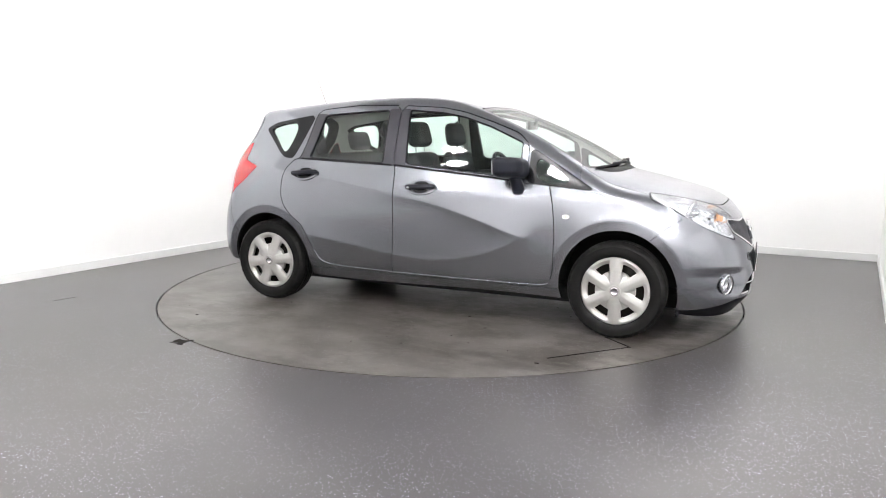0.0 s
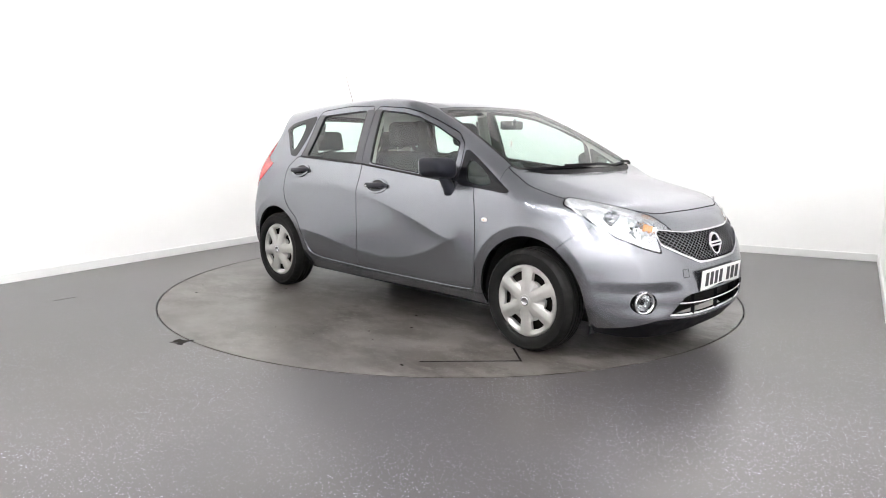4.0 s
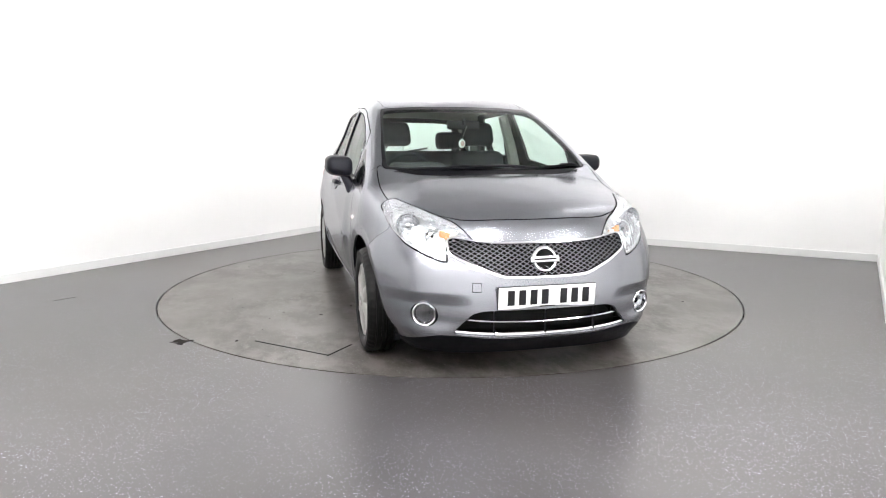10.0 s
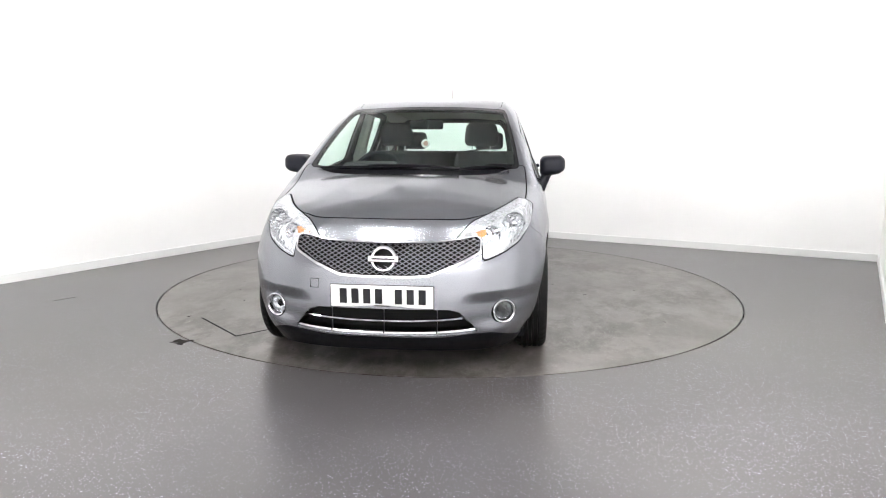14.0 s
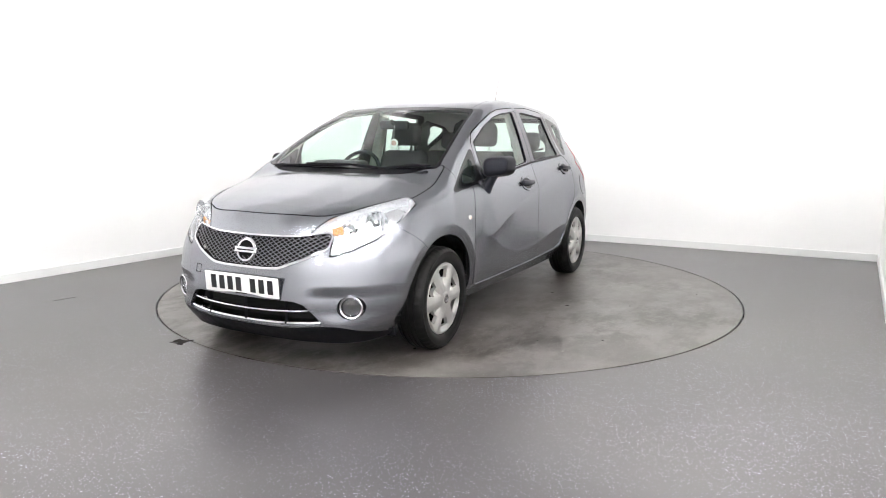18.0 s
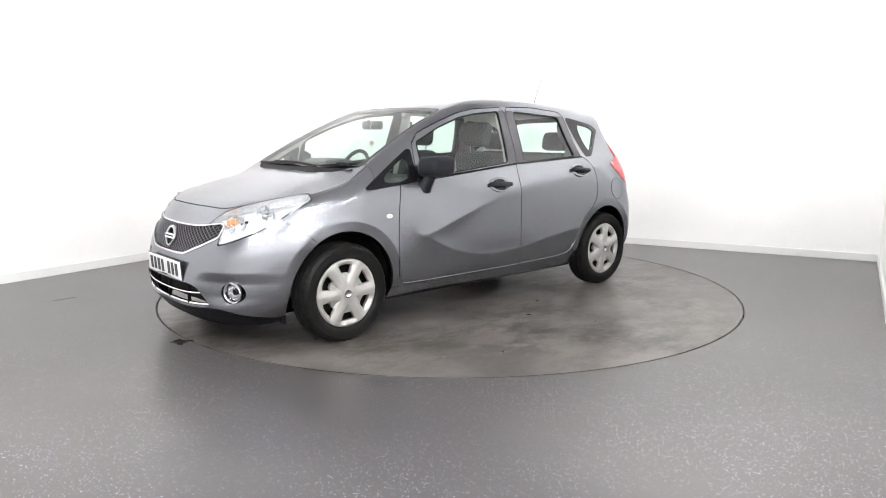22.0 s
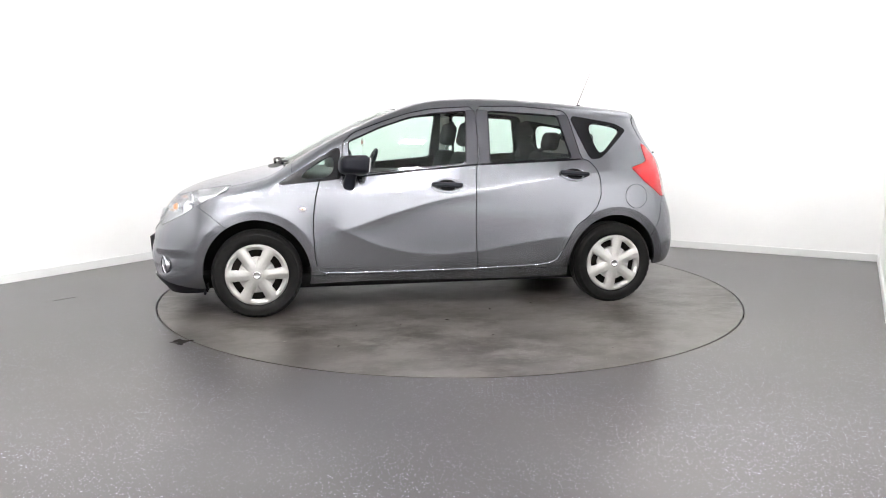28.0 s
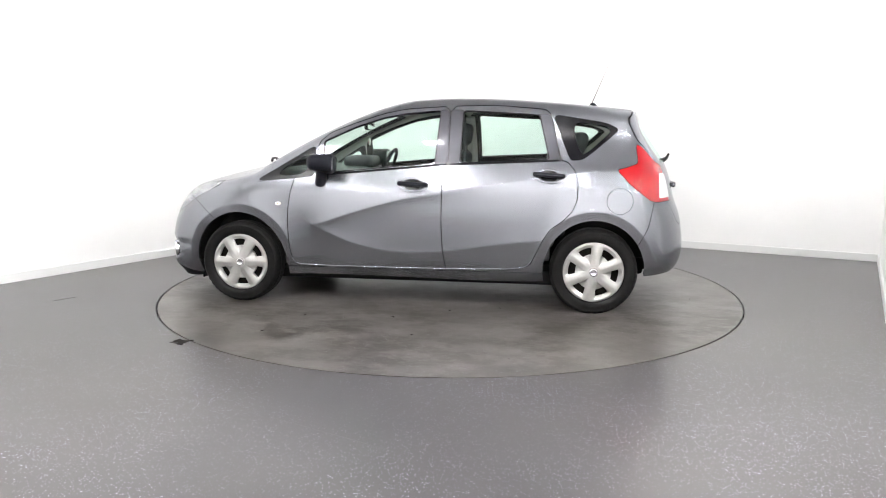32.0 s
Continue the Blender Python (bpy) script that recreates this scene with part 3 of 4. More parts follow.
ROOF = [(0.34, -0.2), (0.33, 0.3), (0.30, 0.515), (0.0, 0.525), (-0.6, 0.515), (-1.2, 0.49), (-1.585, 0.46), (-1.60, 0.2), (-1.6, -0.2)]
REAR_GLASS_BACK = [(-0.2, 1.375), (0.44, 1.36), (0.50, 1.30), (0.53, 1.08), (0.49, 1.055), (-0.2, 1.045)]
HATCH = [(-0.2, 1.44), (0.46, 1.42), (0.545, 1.36), (0.60, 1.17), (0.60, 1.0), (0.60, 0.80), (0.54, 0.64), (0.45, 0.61), (-0.2, 0.61)]


def cut_skin():
    sk = Skin(*skin_mesh())
    F = sk.field
    X = lambda: sk.v[:, 0]
    Y = lambda: sk.v[:, 1]
    Z = lambda: sk.v[:, 2]
    # open belly and wheel arches
    belly = curve((-2.1, 0.29), (-1.65, 0.27), (-1.4, 0.235), (-0.95, 0.21), (0.84, 0.212), (1.3, 0.19), (1.65, 0.165), (1.8, 0.15), (2.1, 0.15))
    sk.cut(Z() - belly(X()), "gone")
    sk.cut(np.maximum(wheel_gap(X(), Z()), 0.35 - Y()), "gone")
    # glass and its rubber
    for outline, clear, name in ((FRONT_GLASS, None, "front"), (REAR_GLASS, None, "rear"), (QUARTER_GLASS, QUARTER_CLEAR, "quarter"), (FRONT_TRI, TRI_CLEAR, "tri")):
        q = soft(outline, 1, 0.035) if clear is None else soft(outline, 2, 0.08)
        sk.panel(name + "_trim", lambda: np.maximum(F("side", q) - 0.007, 0.4 - Y()), gap=0.0)
        c = q if clear is None else soft(clear, 2)
        sk.cut(F("side", c), name + "_glass", (name + "_trim",))
    # lamps
    tail = soft(TAIL_SIDE, 1, 0.1)
    sk.panel("tail_lamp", lambda: np.maximum(F("side", tail), 0.545 - Y()))
    lamp_a, lamp_b = soft(LAMP_FRONT, 1, 0.12), soft(LAMP_SIDE, 1, 0.12)
    sk.panel("headlight", lambda: np.maximum(np.maximum(F("front", lamp_a), F("side", lamp_b)), 1.2 - X()), gap=0.003)
    # grille, its bright rim, the air intake, the fog lamp
    ahead = lambda: 1.6 - X()
    sk.cut(np.maximum(F("front", soft(GRILLE_RIM, 1, 0.1)), ahead()), "grille_rim", ("body", "headlight", "joint"))
    sk.cut(np.maximum(F("front", soft(GRILLE, 1, 0.1)), ahead()), "grille_hole", ("grille_rim",))
    sk.cut(np.maximum(F("front", soft(INTAKE, 1, 0.1)), ahead()), "intake_hole")
    sk.cut(np.maximum(np.hypot(Y() - 0.602, Z() - 0.356) - 0.062, ahead()), "fog_hole")
    # windscreen, cowl, bonnet, roof
    forward = lambda: 0.2 - X()
    ws, wc = soft(WINDSCREEN, 1, 0.1), soft(SCREEN_CLEAR, 1, 0.15)
    sk.panel("screen_band", lambda: np.maximum(F("front", ws), forward()), gap=0.0015)
    sk.cut(np.maximum(F("front", wc), forward()), "windscreen", ("screen_band",))
    bn = soft(BONNET, 1, 0.15)
    sk.panel("bonnet", lambda: np.maximum(F("top", bn), 0.78 - Z()), gap=0.003)
    sk.cut(np.maximum(np.maximum(1.02 - X(), X() - 1.3), np.maximum(Y() - 0.66, 0.97 - Z())), "cowl", ("body",))
    rf = soft(ROOF, 1, 0.15)
    sk.panel("roof", lambda: np.maximum(F("top", rf), 1.3 - Z()), gap=0.002)
    # tail
    behind = lambda: X() + 1.3
    sk.panel("hatch", lambda: np.maximum(F("front", soft(HATCH, 1, 0.15)), behind()))
    sk.cut(np.maximum(F("front", soft(REAR_GLASS_BACK, 1, 0.15)), behind()), "back_glass", ("hatch",))
    # doors
    fd, rd = soft(FRONT_DOOR, 1, 0.12), soft(REAR_DOOR, 1, 0.12)
    off = lambda: 0.4 - Y()
    sk.panel("front_door", lambda: np.maximum(F("side", fd), off()), gap=0.003)
    sk.panel("rear_door", lambda: np.maximum(F("side", rd), off()), gap=0.003)
    # satin black film on the door frames beside the windows
    film = (("front_door", "film_front", [(-0.168, 1.03), (-0.196, 1.426), (-0.32, 1.43), (-0.32, 1.03)]), ("rear_door", "film_centre", [(-0.2, 1.035), (-0.2, 1.43), (-0.356, 1.426), (-0.343, 1.035)]), ("rear_door", "film_rear", [(-0.895, 1.396), (-1.02, 1.398), (-1.10, 1.066), (-0.965, 1.066)]))
    for only, name, shape in film:
        sk.cut(np.maximum(F("side", shape), off()), name, (only,))
    # bumpers
    nose_line = [(1.488, 0.622), (1.60, 0.714), (1.66, 0.75), (1.7, 1.2), (2.4, 1.2), (2.4, 0.0), (1.4, 0.0), (1.4, 0.6)]
    tail_line = [(-1.60, 0.50), (-1.66, 0.62), (-1.70, 0.80), (-1.72, 0.9), (-2.4, 0.9), (-2.4, 0.0), (-1.5, 0.0), (-1.56, 0.4)]
    sk.panel("front_bumper", lambda: F("side", nose_line), gap=0.0013)
    sk.panel("rear_bumper", lambda: F("side", tail_line))
    lip = curve((0.0, 0.236), (0.3, 0.240), (0.46, 0.256), (0.56, 0.252), (0.65, 0.215), (0.75, 0.165), (0.9, 0.12))
    sk.cut(Z() - lip(Y()), "front_lip", ("front_bumper",))
    # sill and front wing
    sk.panel("sill", lambda: np.maximum(Z() - 0.276, np.maximum(X() - 0.97, -1.0 - X())))
    under = [(0.8, 0.2), (0.8, 0.955), (1.145, 0.90), (1.05, 0.985), (1.035, 1.2), (2.2, 1.2), (2.2, 0.1), (0.8, 0.1)]
    sk.panel("wing", lambda: F("side", under), gap=0.001)
    sk.cut(np.maximum(X() + 1.735, np.abs(Z() - 0.90) - 0.085), "tail_clear", ("tail_lamp",))
    sk.cut(1.0 - Z(), "pillar", ("body",))
    sk.settle()
    return sk


SKIN = cut_skin()
CAR = tagged(new("car"), "dark grey metallic five-door compact hatchback parked on the turntable", "car")

BODY = skin_part(SKIN, ["body", "pillar"], "body_side", PAINT, CAR)
WING = skin_part(SKIN, ["wing"], "front_wing", PAINT, CAR)
FRONT_DOORS = skin_part(SKIN, ["front_door"], "front_door", PAINT, CAR)
REAR_DOORS = skin_part(SKIN, ["rear_door"], "rear_door", PAINT, CAR)
for film_name, film_up in (("film_front", FRONT_DOORS), ("film_centre", REAR_DOORS), ("film_rear", REAR_DOORS)):
    skin_part(SKIN, [film_name], "pillar_film", PILLAR, film_up, label="satin black film on the window frame")
SILLS = skin_part(SKIN, ["sill"], "sill", PAINT, CAR)
HOOD = skin_part(SKIN, ["bonnet"], "bonnet", PAINT, CAR, joined=True)
ROOF_PANEL = skin_part(SKIN, ["roof"], "roof", PAINT, CAR, joined=True)
HATCH_PANEL = skin_part(SKIN, ["hatch"], "tailgate", PAINT, CAR, joined=True)
FRONT_BUMPER = skin_part(SKIN, ["front_bumper"], "front_bumper", PAINT, CAR, joined=True)
REAR_BUMPER = skin_part(SKIN, ["rear_bumper"], "rear_bumper", PAINT, CAR, joined=True)
skin_part(SKIN, ["front_lip"], "front_lip", BLACK, FRONT_BUMPER, joined=True, label="black plastic lower lip")
GRILLE_PART = skin_part(SKIN, ["grille_rim"], "grille", CHROME, CAR, joined=True, depth=0.03, offset=0.003, label="chrome edged front grille")
skin_part(SKIN, ["cowl"], "cowl_panel", BLACK, CAR, joined=True, label="black plastic cowl below the windscreen")
WINDSCREEN_PART = skin_part(SKIN, ["windscreen"], "windscreen", SCREEN, CAR, joined=True, depth=0.0, label="clear windscreen glass")
skin_part(SKIN, ["screen_band"], "screen_band", TRIM, WINDSCREEN_PART, joined=True, label="black edge band of the windscreen")
skin_part(SKIN, ["back_glass"], "rear_window", GLASS, HATCH_PANEL, joined=True, depth=0.0, label="tinted rear window")
skin_part(SKIN, ["front_glass"], "window", GLASS, FRONT_DOORS, depth=0.0, offset=-0.008, label="tinted door window")
skin_part(SKIN, ["front_trim"], "window_seal", BLACK, FRONT_DOORS, offset=0.001, label="black rubber window seal")
skin_part(SKIN, ["rear_glass"], "window", GLASS, REAR_DOORS, depth=0.0, offset=-0.008, label="tinted door window")
skin_part(SKIN, ["rear_trim"], "window_seal", BLACK, REAR_DOORS, offset=0.001, label="black rubber window seal")
skin_part(SKIN, ["quarter_glass"], "quarter_window", GLASS, BODY, depth=0.0, label="small tinted quarter window")
skin_part(SKIN, ["quarter_trim"], "window_surround", TRIM, BODY, label="gloss black window surround")
skin_part(SKIN, ["tri_glass"], "corner_window", GLASS, BODY, depth=0.0, label="small triangular corner window")
skin_part(SKIN, ["tri_trim"], "window_surround", TRIM, BODY, label="gloss black window surround")
TAIL_LAMPS = skin_part(SKIN, ["tail_lamp"], "tail_lamp", RED, CAR, depth=0.03, offset=0.003, label="red boomerang-shaped tail lamp")
HEADLIGHTS = skin_part(SKIN, ["headlight"], "headlight", LENS, CAR, depth=0.0, label="large clear swept-back headlight")


def lamp_walls(sk, names, deep):
    """The inner walls that join a lamp's lens to its back."""
    v, n, f = sk.take(names)
    v2, n2, f2 = rimmed(v, n, f, deep)
    return v2, f2[len(f):][:, ::-1]


for s_name, s_flip in (("L", 1), ("R", -1)):
    wv, wf = lamp_walls(SKIN, ["headlight"], 0.036)
    mesh_object("lamp_wall", wv * np.array([1, s_flip, 1]), wf if s_flip > 0 else wf[:, ::-1], HOUSING, HEADLIGHTS[s_name], smooth=False)
skin_part(SKIN, ["headlight"], "lamp_housing", FACETS, HEADLIGHTS, depth=0.0, offset=-0.035, label="silver lamp housing")
SOLID = ["body", "wing", "front_door", "rear_door", "film_front", "film_centre", "film_rear", "sill", "bonnet", "roof", "hatch", "front_bumper", "rear_bumper", "front_lip", "cowl", "screen_band", "quarter_trim", "tri_trim", "tail_lamp", "joint"]
skin_part(SKIN, SOLID, "inner_shell", DARK, CAR, joined=True, depth=0.0, offset=-0.022, label="dark inner body shell")
skin_part(SKIN, ["tail_clear"], "reversing_lens", PALE, TAIL_LAMPS, depth=0.03, offset=0.003, label="pale clear reversing lens")
skin_part(SKIN, ["grille_hole"], "grille_back", DARK, GRILLE_PART, joined=True, depth=0.0, offset=-0.04)
skin_part(SKIN, ["intake_hole"], "intake_back", DARK, FRONT_BUMPER, joined=True, depth=0.0, offset=-0.07)
skin_part(SKIN, ["fog_hole"], "fog_recess", BLACK, FRONT_BUMPER, depth=0.0, offset=-0.05)
skin_part(SKIN, ["pillar", "roof"], "headlining", LINING, CAR, joined=True, depth=0.0, offset=-0.03, label="pale cloth headlining and pillar trim")


# ---------------------------------------------------------------- points on the skin
def meet(start, way, reach=1.6):
    """Where rays from outside first reach the skin."""
    o, d = np.atleast_2d(np.array(start, float)), np.array(way, float)
    lo, hi = np.zeros(len(o)), np.full(len(o), reach)
    for _ in range(22):
        mid = (lo + hi) / 2
        out = skin(o + d * mid[:, None]) > 0
        lo, hi = np.where(out, mid, lo), np.where(out, hi, mid)
    return o + d * lo[:, None]


def side_at(x, z):
    return float(meet((x, 1.3, z), (0, -1, 0), 1.25)[0, 1])


def front_at(y, z):
    return float(meet((2.6, y, z), (-1, 0, 0), 2.2)[0, 0])


def fronts(yz):
    yz = np.array(yz, float)
    return meet(np.stack([np.full(len(yz), 2.6), yz[:, 0], yz[:, 1]], -1), (-1, 0, 0), 2.2)[:, 0]


def sides(xz):
    xz = np.array(xz, float)
    return meet(np.stack([xz[:, 0], np.full(len(xz), 1.3), xz[:, 1]], -1), (0, -1, 0), 1.25)[:, 1]


def top_at(x, y):
    return float(meet((x, y, 1.9), (0, 0, -1), 1.4)[0, 2])


def normal_at(p):
    g = skin_normal(np.array([p], float))[0]
    return Vector(g / np.linalg.norm(g))


def both_sides(build):
    for s in (1, -1):
        build(s, "L" if s > 0 else "R")


# ---------------------------------------------------------------- wheels
TYRE_R = 0.304


def tyre_mesh():
    prof = [(0.208, 0.062), (0.213, 0.078), (0.222, 0.086), (0.240, 0.0915), (0.258, 0.0925), (0.272, 0.0905), (0.276, 0.0915), (0.280, 0.089), (0.291, 0.081), (0.2985, 0.070), (0.3025, 0.055), (0.3035, 0.050), (0.297, 0.048), (0.297, 0.042), (0.304, 0.040), (0.3042, 0.018), (0.297, 0.016), (0.297, 0.010), (0.3042, 0.008)]
    bm = lathe(prof + [(r, -a) for r, a in reversed(prof)], 132)
    # shoulder blocks of the tread
    for v in bm.verts:
        r = math.hypot(v.co.x, v.co.z)
        if 0.288 < r < 0.303 and abs(v.co.y) > 0.052 and round(math.atan2(v.co.z, v.co.x) / (2 * math.pi) * 132) % 3 == 0:
            v.co.x *= 0.984
            v.co.z *= 0.984
    return bm


def rim_mesh():
    return lathe([(0.212, 0.06), (0.206, 0.05), (0.185, 0.03), (0.18, 0.02), (0.15, 0.022), (0.1, 0.03), (0.06, 0.045), (0.0, 0.045)], 64)


def hubcap_mesh():
    """Six broad spokes with an opening between each two."""
    bm = bmesh.new()
    radii = [0.0, 0.02, 0.034, 0.037, 0.05, 0.066, 0.078, 0.088, 0.098, 0.116, 0.128, 0.140, 0.152, 0.163, 0.173, 0.184, 0.194, 0.199, 0.2]
    low, high = 9, 13
    us = np.linspace(0, 1, 5)

    def spoke_half(r):
        return 0.033 + 0.005 * max(0, (r - 0.116) / 0.047)

    def depth(r, off):
        """off: 0 on the spoke's middle, 1 in the middle of the opening."""
        y = 0.079 + 0.012 * (1 - (r / 0.2) ** 2)
        if r > 0.19:
            y -= 0.010 * ((r - 0.19) / 0.01) ** 2
        dip = 0.020 * float(step(0.055, 0.105, r)) * float(step(0.185, 0.165, r))
        y -= dip * float(step(0.25, 0.8, off))
        if r < 0.035:
            y += 0.003
        if 0.06 < r < 0.19 and 0.2 < off < 0.3:
            y -= 0.0016
        y += 0.0025 * float(step(0.22, 0.08, off)) * float(step(0.05, 0.08, r))
        return y

    rings = []
    for r in radii:
        ring = []
        for k in range(6):
            mid = math.radians(60 * k)
            open_half = max(math.radians(4), math.radians(30) - math.asin(min(0.95, spoke_half(max(r, 0.055)) / max(r, 0.055))))
            lo, hi = math.radians(30) - open_half, math.radians(30) + open_half
            row = [(u * lo, 0.5 * u) for u in us] + [(lo + u * (hi - lo), 0.5 + 0.5 * (1 - abs(2 * u - 1))) for u in us[1:]] + [(hi + u * (math.radians(60) - hi), 0.5 * (1 - u)) for u in us[1:-1]]
            for a, off in row:
                ring.append(bm.verts.new((r * math.cos(mid + a), depth(r, off), r * math.sin(mid + a))))
        rings.append(ring)
    per = len(rings[0]) // 6
    for i, (a, b) in enumerate(zip(rings, rings[1:])):
        for k in range(len(a)):
            if low <= i < high and 4 <= k % per < 8:
                continue
            j = (k + 1) % len(a)
            bm.faces.new((a[k], b[k], b[j], a[j]))
    bmesh.ops.remove_doubles(bm, verts=bm.verts, dist=1e-6)
    bmesh.ops.recalc_face_normals(bm, faces=bm.faces)
    rim = [e for e in bm.edges if e.is_boundary]
    made = bmesh.ops.extrude_edge_only(bm, edges=rim)["geom"]
    for v in made:
        if isinstance(v, bmesh.types.BMVert):
            v.co.y -= 0.022
    bmesh.ops.recalc_face_normals(bm, faces=bm.faces)
    return bm


def arch_liner():
    bm = bmesh.new()
    n = 28
    rows = []
    for k in range(n + 1):
        a = radians(-2 + 184 * k / n)
        rows.append([bm.verts.new((0.39 * math.cos(a) * s, y, 0.40 * math.sin(a) * s)) for y, s in ((-0.005, 0.985), (-0.03, 1.0), (-0.27, 1.0), (-0.27, 0.0))])
    for a, b in zip(rows, rows[1:]):
        for k in range(3):
            bm.faces.new((a[k], b[k], b[k + 1], a[k + 1]))
    bmesh.ops.remove_doubles(bm, verts=bm.verts, dist=1e-6)
    return bm


def wheel_at(x, side, phase):
    wheel = part("wheel", rim_mesh(), STEEL, CAR, "dark steel wheel", smooth=True)
    part("tyre", tyre_mesh(), RUBBER, wheel, "black rubber tyre", smooth=True)
    cap = hubcap_mesh()
    cap.transform(pose(0, 0, 0, 0, phase, 0) @ Matrix.Diagonal((1.07, 1, 1.07, 1)))
    part("hubcap", cap, SILVER, wheel, "silver six-spoke hubcap with dirty openings", smooth=True)
    part("hub_badge", lathe([(0.027, 0.088), (0.027, 0.0955), (0.022, 0.0965), (0.019, 0.0945), (0.0, 0.0945)], 32), CHROME, wheel, "round chrome centre badge", smooth=True)
    for k in range(4):
        a = radians(90 * k + 20 + phase)
        nut = lathe([(0.0, 0.06), (0.008, 0.058), (0.010, 0.04)], 6)
        nut.transform(pose(0.10 * math.cos(a), 0, 0.10 * math.sin(a)))
        part("wheel_nut", nut, STEEL, wheel)
    wheel.matrix_basis = pose(x, side * 0.745, TYRE_R - 0.003, 0, 0, 0 if side > 0 else 180)
    liner = part("arch_liner", arch_liner(), DARK, CAR)
    liner.matrix_basis = pose(x, side * 0.745, 0.295, 0, 0, 0 if side > 0 else 180)


for wx, side, phase in ((1.3, 1, 2), (-1.3, 1, 22), (1.3, -1, 30), (-1.3, -1, 8)):
    wheel_at(wx, side, phase)

pan = block((2.15, 1.3, 0.11), (0.0, 0, 0.215), 0.02)
block((0.85, 1.05, 0.10), (1.38, 0, 0.205), 0.02, bm=pan)
block((0.55, 1.05, 0.12), (-1.4, 0, 0.30), 0.02, bm=pan)
part("underbody", pan, DARK, CAR, "dark underbody pan")
part("exhaust_box", block((0.32, 0.5, 0.12), (-1.62, 0.1, 0.30), 0.04, 3), STEEL, CAR)


# ---------------------------------------------------------------- front: grille, badge, plate, intake, fog lamps
def grille_mesh():
    """A diamond net that follows the nose."""
    bm = bmesh.new()
    z = np.linspace(0.545, 0.745, 161)
    runs = []
    for sign in (1, -1):
        for k in range(-28, 29):
            y = k * 0.037 + sign * (z - 0.64) * 1.75
            ok = (np.abs(y) < 0.475) & (inside(np.stack([np.abs(y), z], -1), GRILLE) < -0.002)
            run = np.stack([y, z], -1)[ok]
            if len(run) > 3:
                runs.append((sign, np.concatenate([run[::8], run[-1:]])))
    xs = fronts(np.concatenate([r for _, r in runs]))
    at = 0
    for sign, r in runs:
        tube([(xs[at + i] - 0.013 - 0.003 * sign, q[0], q[1]) for i, q in enumerate(r)], 0.0022, 5, bm)
        at += len(r)
    return bm


part("grille_mesh", grille_mesh(), material("grille_silver", (0.24, 0.24, 0.26), 0.35, 0.85), GRILLE_PART, "silver diamond mesh insert", smooth=True)
ring = lathe([(0.066, 0.0), (0.068, 0.012), (0.062, 0.020), (0.052, 0.018), (0.048, 0.006), (0.048, 0.0)], 56, "x")
badge = part("badge", ring, CHROME, CAR, "round chrome badge with a crossbar", smooth=True)
badge.matrix_basis = pose(front_at(0.0, 0.628) - 0.004, -0.003, 0.628, 0, -14, 0)
part("badge_bar", block((0.016, 0.156, 0.034), (0.014, 0, 0), 0.005), CHROME, badge, smooth=True)
part("badge_back", lathe([(0.0, 0.002), (0.05, 0.002)], 40, "x"), DARK, badge)
part("badge_mark", block((0.002, 0.118, 0.007), (0.0225, 0, 0)), STEEL, badge)

PLATE_W, PLATE_H = 0.52, 0.112
plate = part("number_plate", block((0.008, PLATE_W, PLATE_H), (0, 0, 0), 0.003, 2), WHITE_PLATE, CAR, "white number plate with plain black bars", smooth=True)
plate.matrix_basis = pose(2.083, -0.003, 0.45, 0, 3.5, 0)
for k, y in enumerate((0.195, 0.135, 0.075, 0.015, -0.085, -0.145, -0.205)):
    part("plate_mark", block((0.0024, 0.036, 0.076), (0.005, -y, 0.002)), INK, plate, "plain black bar")
part("plate_line", block((0.0024, 0.08, 0.005), (0.005, 0.0, -0.047)), STEEL, plate)
part("plate_edge", block((0.006, PLATE_W + 0.008, PLATE_H + 0.008), (-0.003, 0, 0), 0.003), INK, plate, "thin black plate holder")


def swept(points, height, deep, name, mat, parent, label=""):
    """A flat bar that follows the bumper through (y, z) points."""
    bm = bmesh.new()
    rows = []
    for (y, z), x in zip(points, fronts(points) - 0.012):
        rows.append([bm.verts.new((x + a, y, z + b)) for a, b in ((-deep, -height / 2), (0, -height / 2), (0.004, 0), (0, height / 2), (-deep, height / 2))])
    for a, b in zip(rows, rows[1:]):
        for k in range(5):
            bm.faces.new((a[k], b[k], b[(k + 1) % 5], a[(k + 1) % 5]))
    bm.faces.new(rows[0])
    bm.faces.new(rows[-1][::-1])
    bmesh.ops.recalc_face_normals(bm, faces=bm.faces)
    return part(name, bm, mat, parent, label, smooth=False)


low_line = [(y, 0.254 + 0.020 * (abs(y) / 0.46) ** 2) for y in np.linspace(-0.462, 0.462, 25)]
mid_line = [(y, 0.322 + 0.016 * (abs(y) / 0.40) ** 2) for y in np.linspace(-0.405, 0.405, 23)]
swept(low_line, 0.017, 0.02, "intake_strip", CHROME, FRONT_BUMPER, "bright strip along the air intake")
swept(mid_line, 0.010, 0.02, "intake_strip", CHROME, FRONT_BUMPER, "bright strip across the air intake")
for y in (-0.27, 0.0, 0.27):
    part("intake_rib", block((0.02, 0.006, 0.12), (front_at(y, 0.32) - 0.03, y, 0.318)), BLACK, FRONT_BUMPER)


